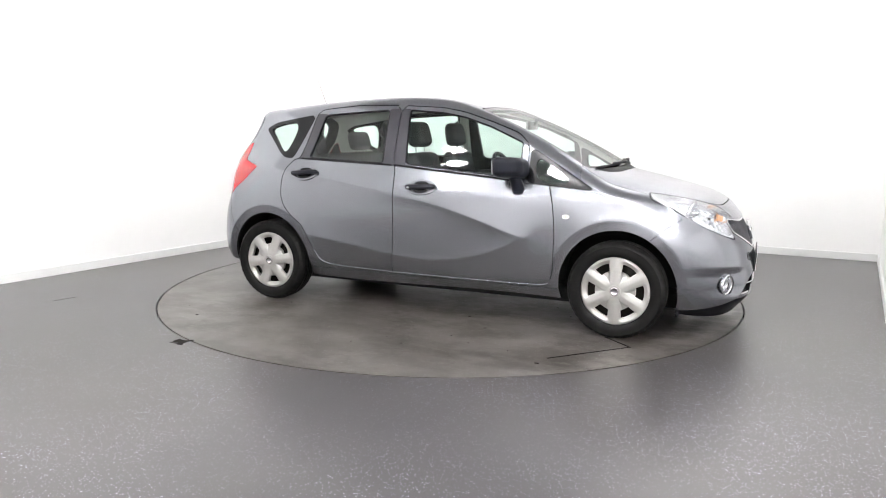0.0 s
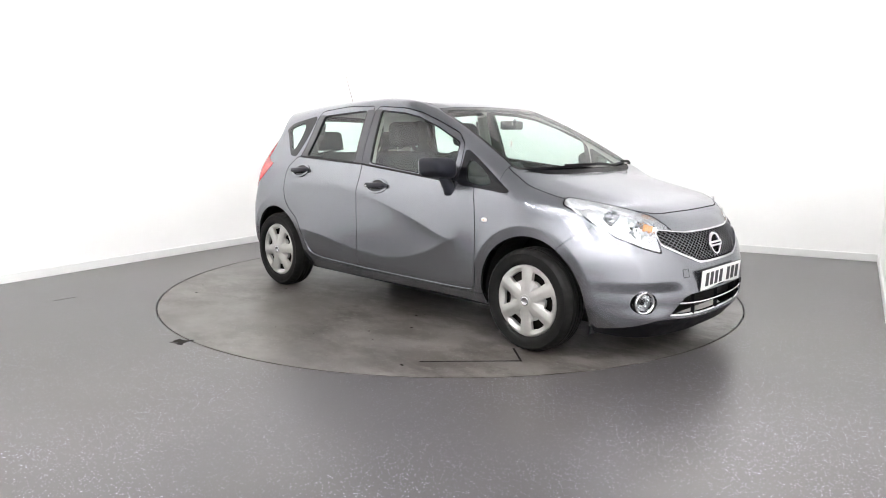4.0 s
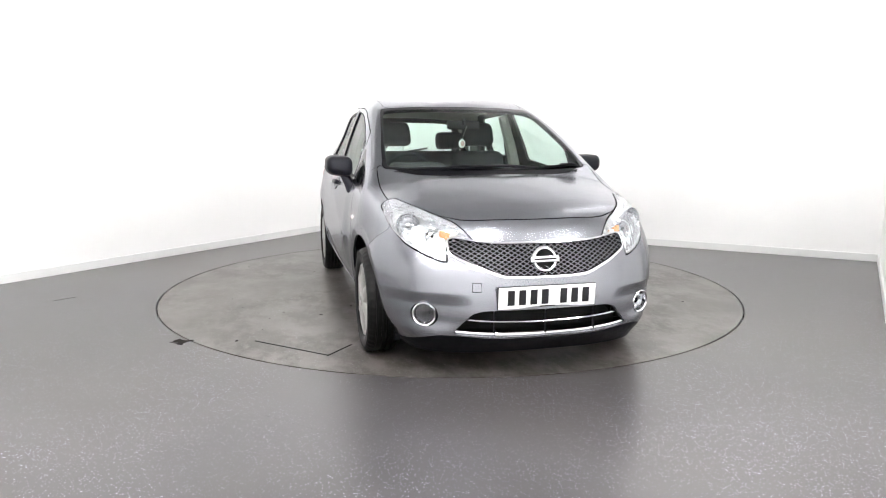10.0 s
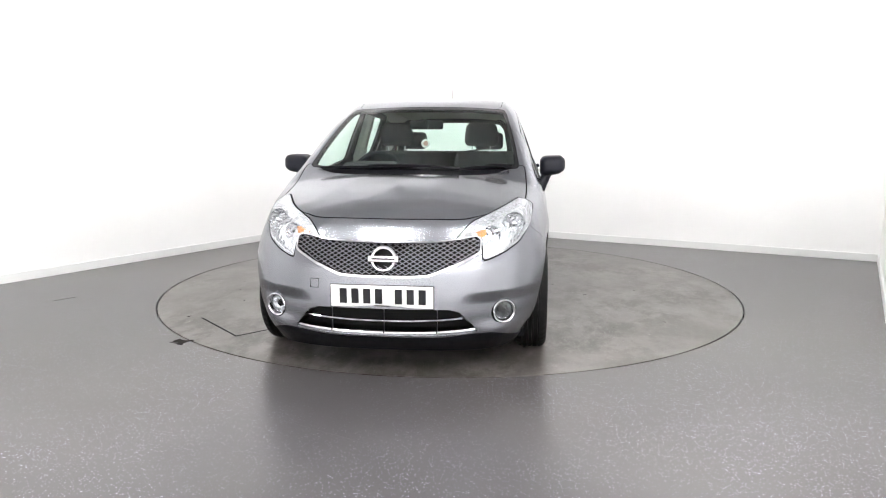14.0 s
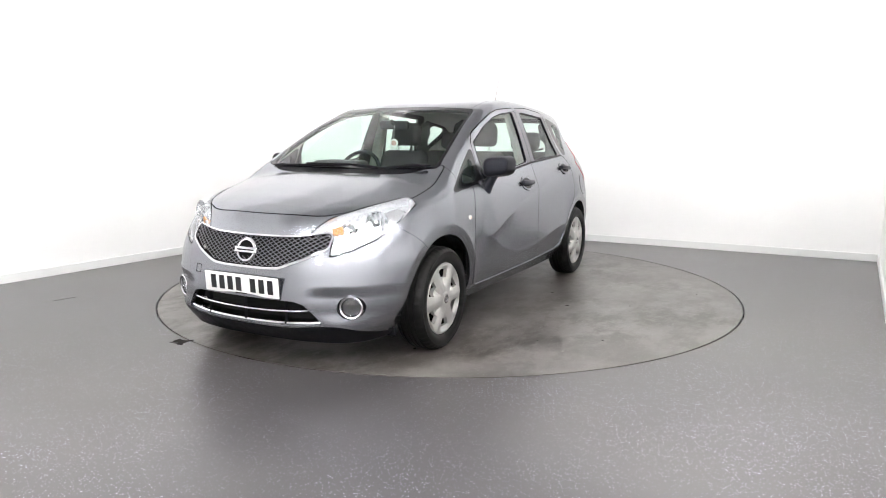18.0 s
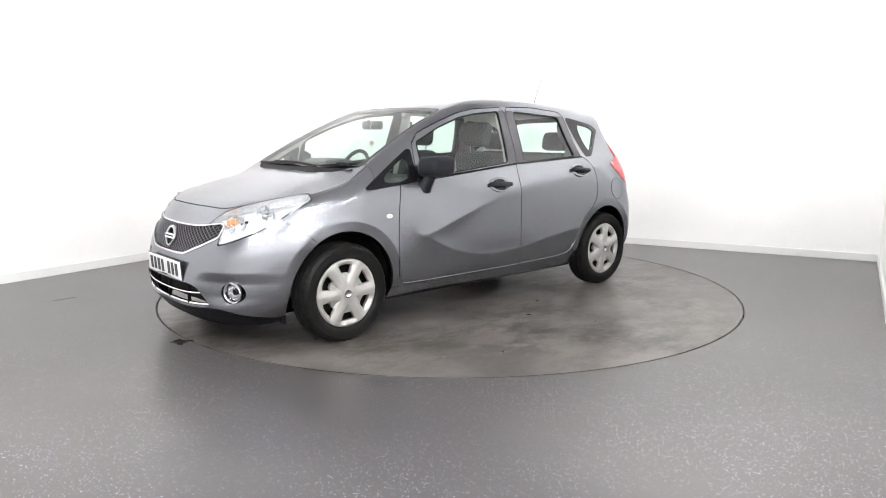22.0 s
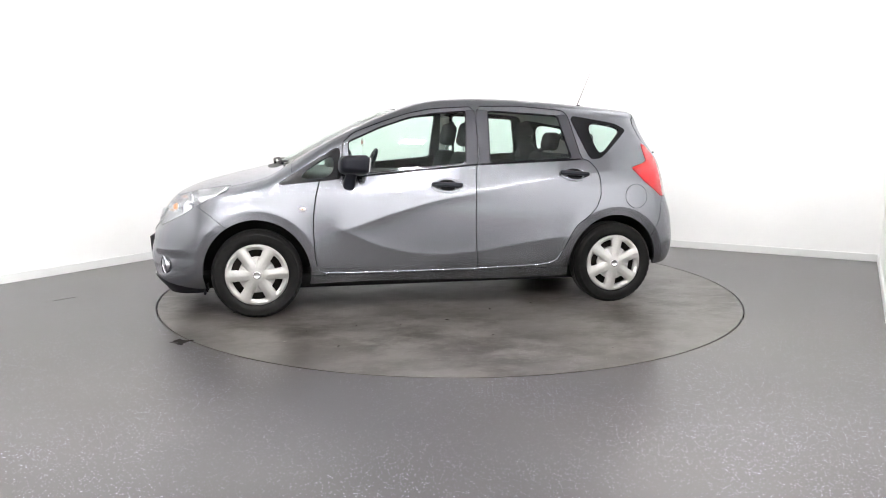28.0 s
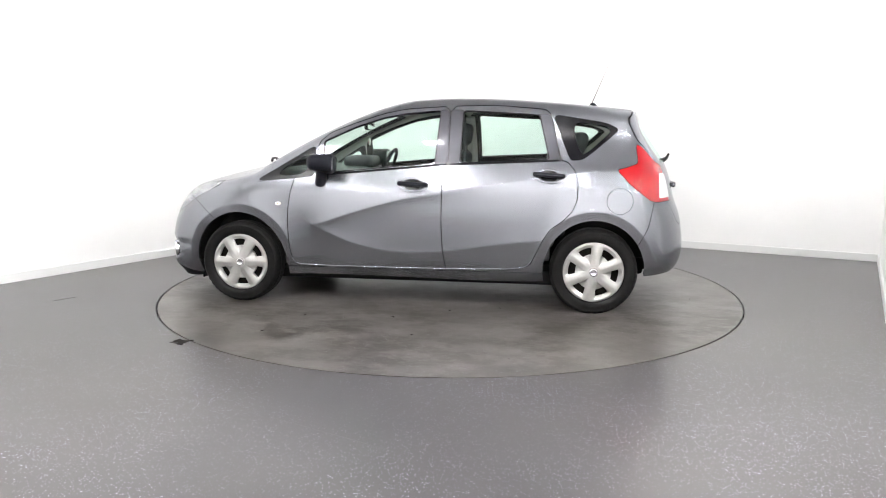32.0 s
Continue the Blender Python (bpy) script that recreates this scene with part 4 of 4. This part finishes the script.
def fog_lamp(s, side):
    x = front_at(0.602, 0.356)
    lamp = part("fog_lamp", lathe([(0.058, -0.03), (0.063, -0.004), (0.063, 0.005), (0.059, 0.010), (0.052, 0.005), (0.049, -0.02)], 48, "x"), CHROME, CAR, "round fog lamp with a chrome ring", smooth=True)
    lamp.matrix_basis = pose(x - 0.004, s * 0.602, 0.356, 0, 4, s * 24)
    part("fog_reflector", lathe([(0.047, -0.012), (0.04, -0.03), (0.02, -0.045), (0.0, -0.048)], 40, "x"), material("fog_reflector", (0.62, 0.63, 0.65), 0.2, 0.9), lamp, smooth=True)
    part("fog_bulb", lathe([(0.018, -0.045), (0.018, -0.02), (0.01, -0.014), (0.0, -0.013)], 24, "x"), TRIM, lamp, smooth=True)
    part("fog_lens", lathe([(0.048, -0.008), (0.03, 0.0), (0.0, 0.003)], 40, "x"), LENS, lamp, smooth=True)


both_sides(fog_lamp)


# ---------------------------------------------------------------- inside the headlights
def lamp_inside(s, side):
    head = HEADLIGHTS[side]

    def bowl(name, y, z, r, back, mat, deep=0.05):
        q = Vector((front_at(y, z) - back + 0.018, s * y, z))
        b = lathe([(r, 0.0), (r * 0.96, -deep * 0.3), (r * 0.75, -deep * 0.7), (r * 0.4, -deep), (0.0, -deep * 1.05)], 32, "x")
        b.transform(Matrix.Translation(q) @ pose(0, 0, 0, 0, -6, s * 18))
        part(name, b, mat, head, smooth=True)
        return q

    q = bowl("reflector", 0.645, 0.785, 0.062, 0.045, REFLECTOR)
    part("bulb_cap", lathe([(0.0, 0.016), (0.014, 0.012), (0.016, 0.0), (0.016, -0.03)], 20, "x"), CHROME, head, smooth=True).matrix_basis = Matrix.Translation(q)
    bowl("reflector", 0.53, 0.735, 0.05, 0.045, REFLECTOR)
    for y, z in ((0.645, 0.785), (0.535, 0.735), (0.56, 0.745)):
        part("bulb_shade", block((0.016, 0.010, 0.016), (front_at(y, z) - 0.05, s * y, z), 0.004), STEEL, head)
    # amber turn signal towards the nose
    for k in range(3):
        y, z = 0.445 + 0.022 * k, 0.732 + 0.008 * k
        part("indicator", block((0.012, 0.032, 0.036), (front_at(y, z) - 0.030, s * y, z), 0.005, 2, turn=(0, 0, s * 30)), AMBER if k else PALE, head, "amber turn signal")
    edge = [(0.705, 0.885), (0.735, 0.84), (0.73, 0.775), (0.66, 0.70), (0.55, 0.645), (0.50, 0.63)]
    tube([(front_at(y, z) - 0.012, s * y, z) for y, z in edge], 0.006, 6, bm := bmesh.new())
    part("lamp_bezel", bm, HOUSING, head, smooth=True)


both_sides(lamp_inside)


# ---------------------------------------------------------------- doors: handles, mirrors, repeaters, flap
def handle_at(x, z, tilt, parents, s, side):
    y = side_at(x, z)
    n = normal_at((x, y, z))
    turn = (math.degrees(math.asin(n.z)), tilt, 0)
    grip = block((0.225, 0.024, 0.044), (0, 0.026, 0), 0.0115, 3)
    for v in grip.verts:
        v.co.y -= 2.2 * v.co.x ** 2 * 0.55
        v.co.z *= 1.0 - 26.0 * v.co.x ** 2
    cup = lathe([(0.0, 0.0015), (0.03, 0.0015), (0.05, 0.003), (0.054, 0.0)], 32)
    for v in cup.verts:
        v.co.x *= 1.15
        v.co.z *= 0.92
    scoop = lathe([(0.052, 0.002), (0.058, 0.0045), (0.066, 0.0035), (0.072, 0.0)], 40)
    for v in scoop.verts:
        v.co.x *= 1.55
        v.co.z *= 0.78
    m = pose(x, y, z, *turn)
    if s < 0:
        m = Matrix.Diagonal((1, -1, 1, 1)) @ m
    for bm, name, mat, label in ((grip, "door_handle", HANDLE, "black plastic door handle"), (cup, "handle_cup", TRIM, "dark recess behind the handle"), (scoop, "handle_scoop", PAINT, "")):
        bm.transform(m)
        if s < 0:
            bmesh.ops.reverse_faces(bm, faces=bm.faces)
        part(name, bm, mat, parents[side], label, smooth=True)


def mirror_at(s, side):
    door = FRONT_DOORS[side]
    shell = block((0.20, 0.165, 0.142), (0, 0, 0), 0.040, 5)
    for v in shell.verts:
        v.co.z *= 1.0 - 0.9 * max(0, v.co.y)
        if v.co.z < 0:
            v.co.z *= 1.0 - 3.5 * max(0, v.co.y - 0.01)
        v.co.x += 0.030 * (0.3 - v.co.y * 4) * 0.35 - 0.2 * max(0, v.co.y) ** 1.2
        v.co.z += 0.06 * v.co.y - 0.16 * max(0.0, v.co.x) * (1 if v.co.z > 0 else -0.5)
    shell.transform(pose(0.632, s * 0.880, 1.045, 0, -3, 0) @ Matrix.Diagonal((1, s, 1, 1)))
    if s < 0:
        bmesh.ops.reverse_faces(shell, faces=shell.faces)
    mirror = part("door_mirror", shell, HANDLE, door, "black plastic door mirror", smooth=True)
    stalk = tube([(0.664, s * 0.795, 0.893), (0.660, s * 0.815, 0.930), (0.650, s * 0.845, 0.975), (0.64, s * 0.870, 1.02)], [0.046, 0.042, 0.038, 0.042], 12)
    for v in stalk.verts:
        v.co.y = (v.co.y - s * 0.825) * 0.72 + s * 0.825
    part("mirror_foot", stalk, HANDLE, door, "black mirror foot", smooth=True)
    part("mirror_glass", block((0.004, 0.14, 0.085), (0.5375, s * 0.880, 1.045), 0.001, turn=(0, -3, s * 4)), MIRROR, door, "mirror glass")


def side_details(s, side):
    handle_at(-0.02, 0.897, -2, FRONT_DOORS, s, side)
    handle_at(-0.976, 0.968, -4, REAR_DOORS, s, side)
    mirror_at(s, side)
    if s < 0:
        lock = lathe([(0.0, 0.0), (0.006, 0.0), (0.009, -0.002), (0.010, -0.006)], 20)
        lock.transform(pose(-0.105, -side_at(-0.105, 0.893) - 0.030, 0.893, 0, 0, 180))
        part("key_lock", lock, CHROME, FRONT_DOORS[side], "small round key lock", smooth=True)
    y = side_at(0.983, 0.747)
    rep = lathe([(0.0, 0.008), (0.010, 0.0075), (0.017, 0.004), (0.019, -0.004)], 28)
    for v in rep.verts:
        v.co.x *= 1.35
        v.co.z *= 0.8
    rep.transform(pose(0.983, s * y, 0.747, 0, 0, 0 if s > 0 else 180))
    part("side_repeater", rep, PALE, WING[side], "small pale side repeater lamp", smooth=True)
    dot = lathe([(0.0, 0.0095), (0.004, 0.009), (0.005, 0.006)], 12)
    dot.transform(pose(0.983, s * y, 0.747, 0, 0, 0 if s > 0 else 180))
    part("repeater_bulb", dot, AMBER, WING[side], smooth=True)
    # waist seal below the door windows
    for x0, z0, x1, z1, up in ((0.70, 0.955, -0.255, 1.040, FRONT_DOORS), (-0.275, 1.040, -1.04, 1.072, REAR_DOORS)):
        pts = [(x0 + (x1 - x0) * u, z0 + (z1 - z0) * u) for u in np.linspace(0, 1, 14)]
        tube([(x, s * (y - 0.001), z) for (x, z), y in zip(pts, sides(pts))], 0.0085, 6, bm := bmesh.new())
        part("waist_seal", bm, BLACK, up[side], "black waist seal", smooth=True)
    # rounded lower lip of the doors
    for line, up in (([(0.895, 0.345), (0.875, 0.31), (0.835, 0.2945), (0.63, 0.2895), (0.2, 0.290), (-0.248, 0.2915)], FRONT_DOORS), ([(-0.258, 0.2925), (-0.5, 0.297), (-0.70, 0.3025), (-0.80, 0.3155), (-0.852, 0.342), (-0.885, 0.405)], REAR_DOORS)):
        part("door_lip", tube([(x, s * (y + 0.0015), z) for (x, z), y in zip(line, sides(line))], 0.0048, 8), PAINT, up[side], "bright rounded lower lip", smooth=True)
    part("air_deflector", block((0.012, 0.22, 0.05), (1.66, s * 0.60, 0.174), 0.003), BLACK, FRONT_BUMPER)


both_sides(side_details)


def flap(x0, z0, r, parent, name, mat, label, s=1, stretch=1.0):
    """A round lid that lies on the body side."""
    rs, n = [0.0, 0.3, 0.6, 0.85, 0.96, 1.0], 48
    pts = [(x0, z0)] + [(x0 + r * k * math.cos(a) * stretch, z0 + r * k * math.sin(a)) for k in rs[1:] for a in (2 * math.pi * j / n for j in range(n))]
    v = np.array([(x, y, z) for (x, z), y in zip(pts, sides(pts))])
    nrm = skin_normal(v)
    nrm = nrm / np.linalg.norm(nrm, axis=1)[:, None]
    v = v + nrm * 0.0016
    f = [(0, 1 + (j + 1) % n, 1 + j) for j in range(n)]
    for k in range(len(rs) - 2):
        f += [(1 + k * n + j, 1 + k * n + (j + 1) % n, 1 + (k + 1) * n + (j + 1) % n) for j in range(n)]
        f += [(1 + k * n + j, 1 + (k + 1) * n + (j + 1) % n, 1 + (k + 1) * n + j) for j in range(n)]
    flip = np.array([1, s, 1])
    ob = mesh_object(name, v * flip, f if s > 0 else [q[::-1] for q in f], mat, parent, nrm * flip, label=label)
    ringed = [tuple((v[1 + (len(rs) - 2) * n + j % n] - nrm[1 + (len(rs) - 2) * n + j % n] * 0.0012) * flip) for j in range(n + 1)]
    part("flap_joint", tube(ringed, 0.0022, 5, ends=False), DARK, ob, smooth=True)
    return ob


flap(-1.462, 0.80, 0.088, BODY["L"], "fuel_flap", PAINT, "round fuel filler flap")
tow = [(front_at(0.36, 0.5) + 0.0005, -0.36 + a, 0.502 + b) for a, b in ((-0.022, -0.022), (-0.022, 0.022), (0.022, 0.022), (0.022, -0.022), (-0.022, -0.022))]
tow = [(front_at(abs(y), z) + 0.0003, y, z) for _, y, z in tow]
part("tow_cover_joint", tube(tow, 0.0016, 5), DARK, FRONT_BUMPER, "square joint of the towing eye cover")


# ---------------------------------------------------------------- wipers, aerial, tail details
def screen_point(y, z, lift=0.0):
    p = Vector((front_at(y, z), y, z))
    return p + normal_at(p) * lift


def wiper(pivot, elbow, tip_a, tip_b, label):
    arm = part("wiper_arm", tube([screen_point(*pivot, 0.015), screen_point(*elbow, 0.03), screen_point((tip_a[0] + tip_b[0]) / 2, (tip_a[1] + tip_b[1]) / 2, 0.024)], [0.011, 0.009, 0.006], 8), BLACK, CAR, label, smooth=True)
    pts = [(tip_a[0] + (tip_b[0] - tip_a[0]) * u, tip_a[1] + (tip_b[1] - tip_a[1]) * u) for u in np.linspace(0, 1, 9)]
    part("wiper_blade", tube([screen_point(y, z, 0.010) for y, z in pts], [0.003] + [0.009] * 7 + [0.003], 6), BLACK, arm, smooth=True)


wiper((0.30, 1.03), (0.1, 1.034), (-0.60, 1.036), (0.06, 1.046), "black windscreen wiper at rest")
wiper((0.60, 1.036), (0.56, 1.04), (0.31, 1.038), (0.62, 1.056), "black windscreen wiper at rest")
ab = (-1.30, 0.0, top_at(-1.30, 0.0))
aerial = part("aerial", tube([(ab[0] + 0.004, 0, ab[2] + 0.02), (-1.409, 0, 1.772)], [0.0035, 0.0018], 8), BLACK, ROOF_PANEL, "thin black whip aerial", smooth=True)
foot = block((0.075, 0.035, 0.03), (ab[0] - 0.005, 0, ab[2] + 0.012), 0.008, 3, taper=0.45)
part("aerial_foot", foot, BLACK, aerial, smooth=True)
rear_x = float(meet((-2.6, 0.0, 1.06), (1, 0, 0), 2.0)[0, 0])
part("rear_wiper", tube([(rear_x - 0.02, 0.0, 1.05), (rear_x - 0.035, 0.12, 1.075), (rear_x - 0.02, 0.3, 1.11)], [0.022, 0.013, 0.008], 8), BLACK, HATCH_PANEL, "black rear wiper", smooth=True)
part("tailgate_strip", block((0.03, 0.6, 0.04), (float(meet((-2.6, 0.0, 0.88), (1, 0, 0), 2.0)[0, 0]) - 0.006, 0, 0.885), 0.01, 3), PAINT, HATCH_PANEL, smooth=True)


# ---------------------------------------------------------------- cabin
def seat_at(x, y, label):
    base = block((0.5, 0.5, 0.2), (x + 0.28, y, 0.5), 0.06, 4, turn=(0, -8, 0))
    seat = part("front_seat", base, CLOTH, CAR, label, smooth=True)
    back = block((0.15, 0.48, 0.65), (x - 0.033, y, 0.80), 0.06, 4, turn=(0, -13, 0), taper=0.86)
    part("seat_back", back, CLOTH, seat, smooth=True)
    part("headrest", block((0.11, 0.275, 0.19), (x - 0.115, y, 1.25), 0.05, 4, turn=(0, -12, 0), taper=0.9), CLOTH, seat, smooth=True)
    for dy in (-0.07, 0.07):
        part("headrest_post", tube([(x - 0.10, y + dy, 1.06), (x - 0.11, y + dy, 1.18)], 0.006, 8), CHROME, seat, "chrome headrest post", smooth=True)


seat_at(-0.15, 0.345, "charcoal cloth front seat")
seat_at(-0.15, -0.345, "charcoal cloth front seat")
bench = part("rear_bench", block((0.5, 1.24, 0.2), (-0.78, 0, 0.52), 0.06, 4), CLOTH, CAR, "charcoal cloth rear bench", smooth=True)
part("bench_back", block((0.15, 1.24, 0.6), (-1.09, 0, 0.80), 0.05, 4, turn=(0, -14, 0)), CLOTH, bench, smooth=True)
for y in (0.36, -0.36):
    part("headrest", block((0.10, 0.27, 0.16), (-1.2, y, 1.19), 0.045, 4, turn=(0, -14, 0)), CLOTH, bench, smooth=True)
    for dy in (-0.06, 0.06):
        part("headrest_post", tube([(-1.175, y + dy, 1.05), (-1.19, y + dy, 1.13)], 0.005, 8), CHROME, bench, smooth=True)
part("parcel_shelf", block((0.5, 1.1, 0.02), (-1.42, 0, 1.0), 0.006), CLOTH, CAR, "dark parcel shelf")
dash = part("dashboard", block((0.62, 1.36, 0.28), (0.83, 0, 0.845), 0.07, 4, turn=(0, -2, 0)), DASH, CAR, "dark grained dashboard", smooth=True)
part("instrument_hood", block((0.26, 0.36, 0.1), (0.66, -0.36, 1.015), 0.045, 4), DASH, dash, smooth=True)
part("console", block((0.5, 0.26, 0.4), (0.45, 0, 0.62), 0.05, 3), DASH, dash, smooth=True)
ring_pts = [(0, 0.178 * math.cos(2 * math.pi * k / 40), 0.178 * math.sin(2 * math.pi * k / 40)) for k in range(41)]
wheel_rim = tube(ring_pts, 0.0155, 10, ends=False)
steering = part("steering_wheel", wheel_rim, HANDLE, CAR, "black three-spoke steering wheel", smooth=True)
part("wheel_boss", block((0.05, 0.14, 0.12), (0.02, 0, -0.01), 0.03, 4), HANDLE, steering, smooth=True)
for a in (0, 180, 270):
    part("wheel_spoke", block((0.018, 0.13, 0.035), (0.012, 0.11 * math.cos(radians(a)), 0.11 * math.sin(radians(a))), 0.006, turn=(a, 0, 0)), HANDLE, steering, smooth=True)
steering.matrix_basis = pose(0.43, -0.36, 0.955, 0, -24, 0)
mirror_in = part("rear_view_mirror", block((0.03, 0.235, 0.062), (0.50, 0.005, 1.315), 0.014, 3), BLACK, CAR, "black rear-view mirror", smooth=True)
part("mirror_stem", tube([(0.515, 0.005, 1.32), (0.535, 0.0, 1.352)], 0.012, 8), BLACK, mirror_in, smooth=True)
part("mirror_glass", block((0.003, 0.215, 0.05), (0.484, 0.005, 1.315)), MIRROR, mirror_in)
charm = part("hanging_charm", lathe([(0.0, 0.006), (0.022, 0.006), (0.028, 0.003), (0.031, -0.001), (0.028, -0.004), (0.0, -0.005)], 28, "x"), WHITE_PLATE, CAR, "white round charm on a thread", smooth=True)
charm.matrix_basis = pose(0.50, -0.002, 1.187, 0, 0, 25)
part("charm_face", lathe([(0.0, 0.008), (0.015, 0.008), (0.018, 0.006)], 20, "x"), material("charm_rose", (0.5, 0.3, 0.26), 0.5), charm)
part("charm_thread", tube([(0, 0, 0.03), (0.04, 0.01, 0.125)], 0.0014, 5), WHITE_PLATE, charm)


def cabin_side(s, side):
    part("door_card", block((0.95, 0.05, 0.62), (0.28, s * 0.70, 0.64), 0.02, 2), DASH, FRONT_DOORS[side], "dark door card")
    part("door_card", block((0.75, 0.05, 0.62), (-0.62, s * 0.70, 0.66), 0.02, 2), DASH, REAR_DOORS[side], "dark door card")
    belt = tube([(-0.36, s * 0.60, 1.36), (-0.37, s * 0.635, 1.1), (-0.36, s * 0.66, 0.7)], 0.012, 6)
    part("seat_belt", belt, CLOTH, CAR, "dark seat belt")
    post = tube([(-0.28, s * 0.565, 1.40), (-0.29, s * 0.645, 1.15), (-0.29, s * 0.70, 0.9)], [0.04, 0.045, 0.05], 8)
    part("pillar_trim", post, LINING, CAR, "pale pillar trim", smooth=True)
    rear = tube([(-1.00, s * 0.56, 1.345), (-1.03, s * 0.60, 1.25), (-1.07, s * 0.65, 1.08), (-1.10, s * 0.68, 0.9)], [0.06, 0.10, 0.12, 0.13], 12)
    for v in rear.verts:
        v.co.y = s * (0.62 - 0.25 * (v.co.z - 1.15)) + (v.co.y - s * (0.62 - 0.25 * (v.co.z - 1.15))) * 0.35
    part("rear_pillar_trim", rear, DASH, CAR, "dark grey rear pillar trim", smooth=True)


both_sides(cabin_side)


# ---------------------------------------------------------------- what moves
def motions():
    """The turntable turns steadily and carries the car round with it."""
    rows, table_rows = [], []
    for t, deg in enumerate(HEADING):
        c, s = math.cos(radians(deg)), math.sin(radians(deg))
        ox, oy = CAR_OFFSET
        rows.append((float(t), pose(c * ox - s * oy, s * ox + c * oy, 0.0, 0, 0, deg)))
        table_rows.append((float(t), pose(TABLE_X, TABLE_Y, 0.0, 0, 0, deg)))
    walk(CAR, rows)
    walk(TABLE, table_rows)


motions()
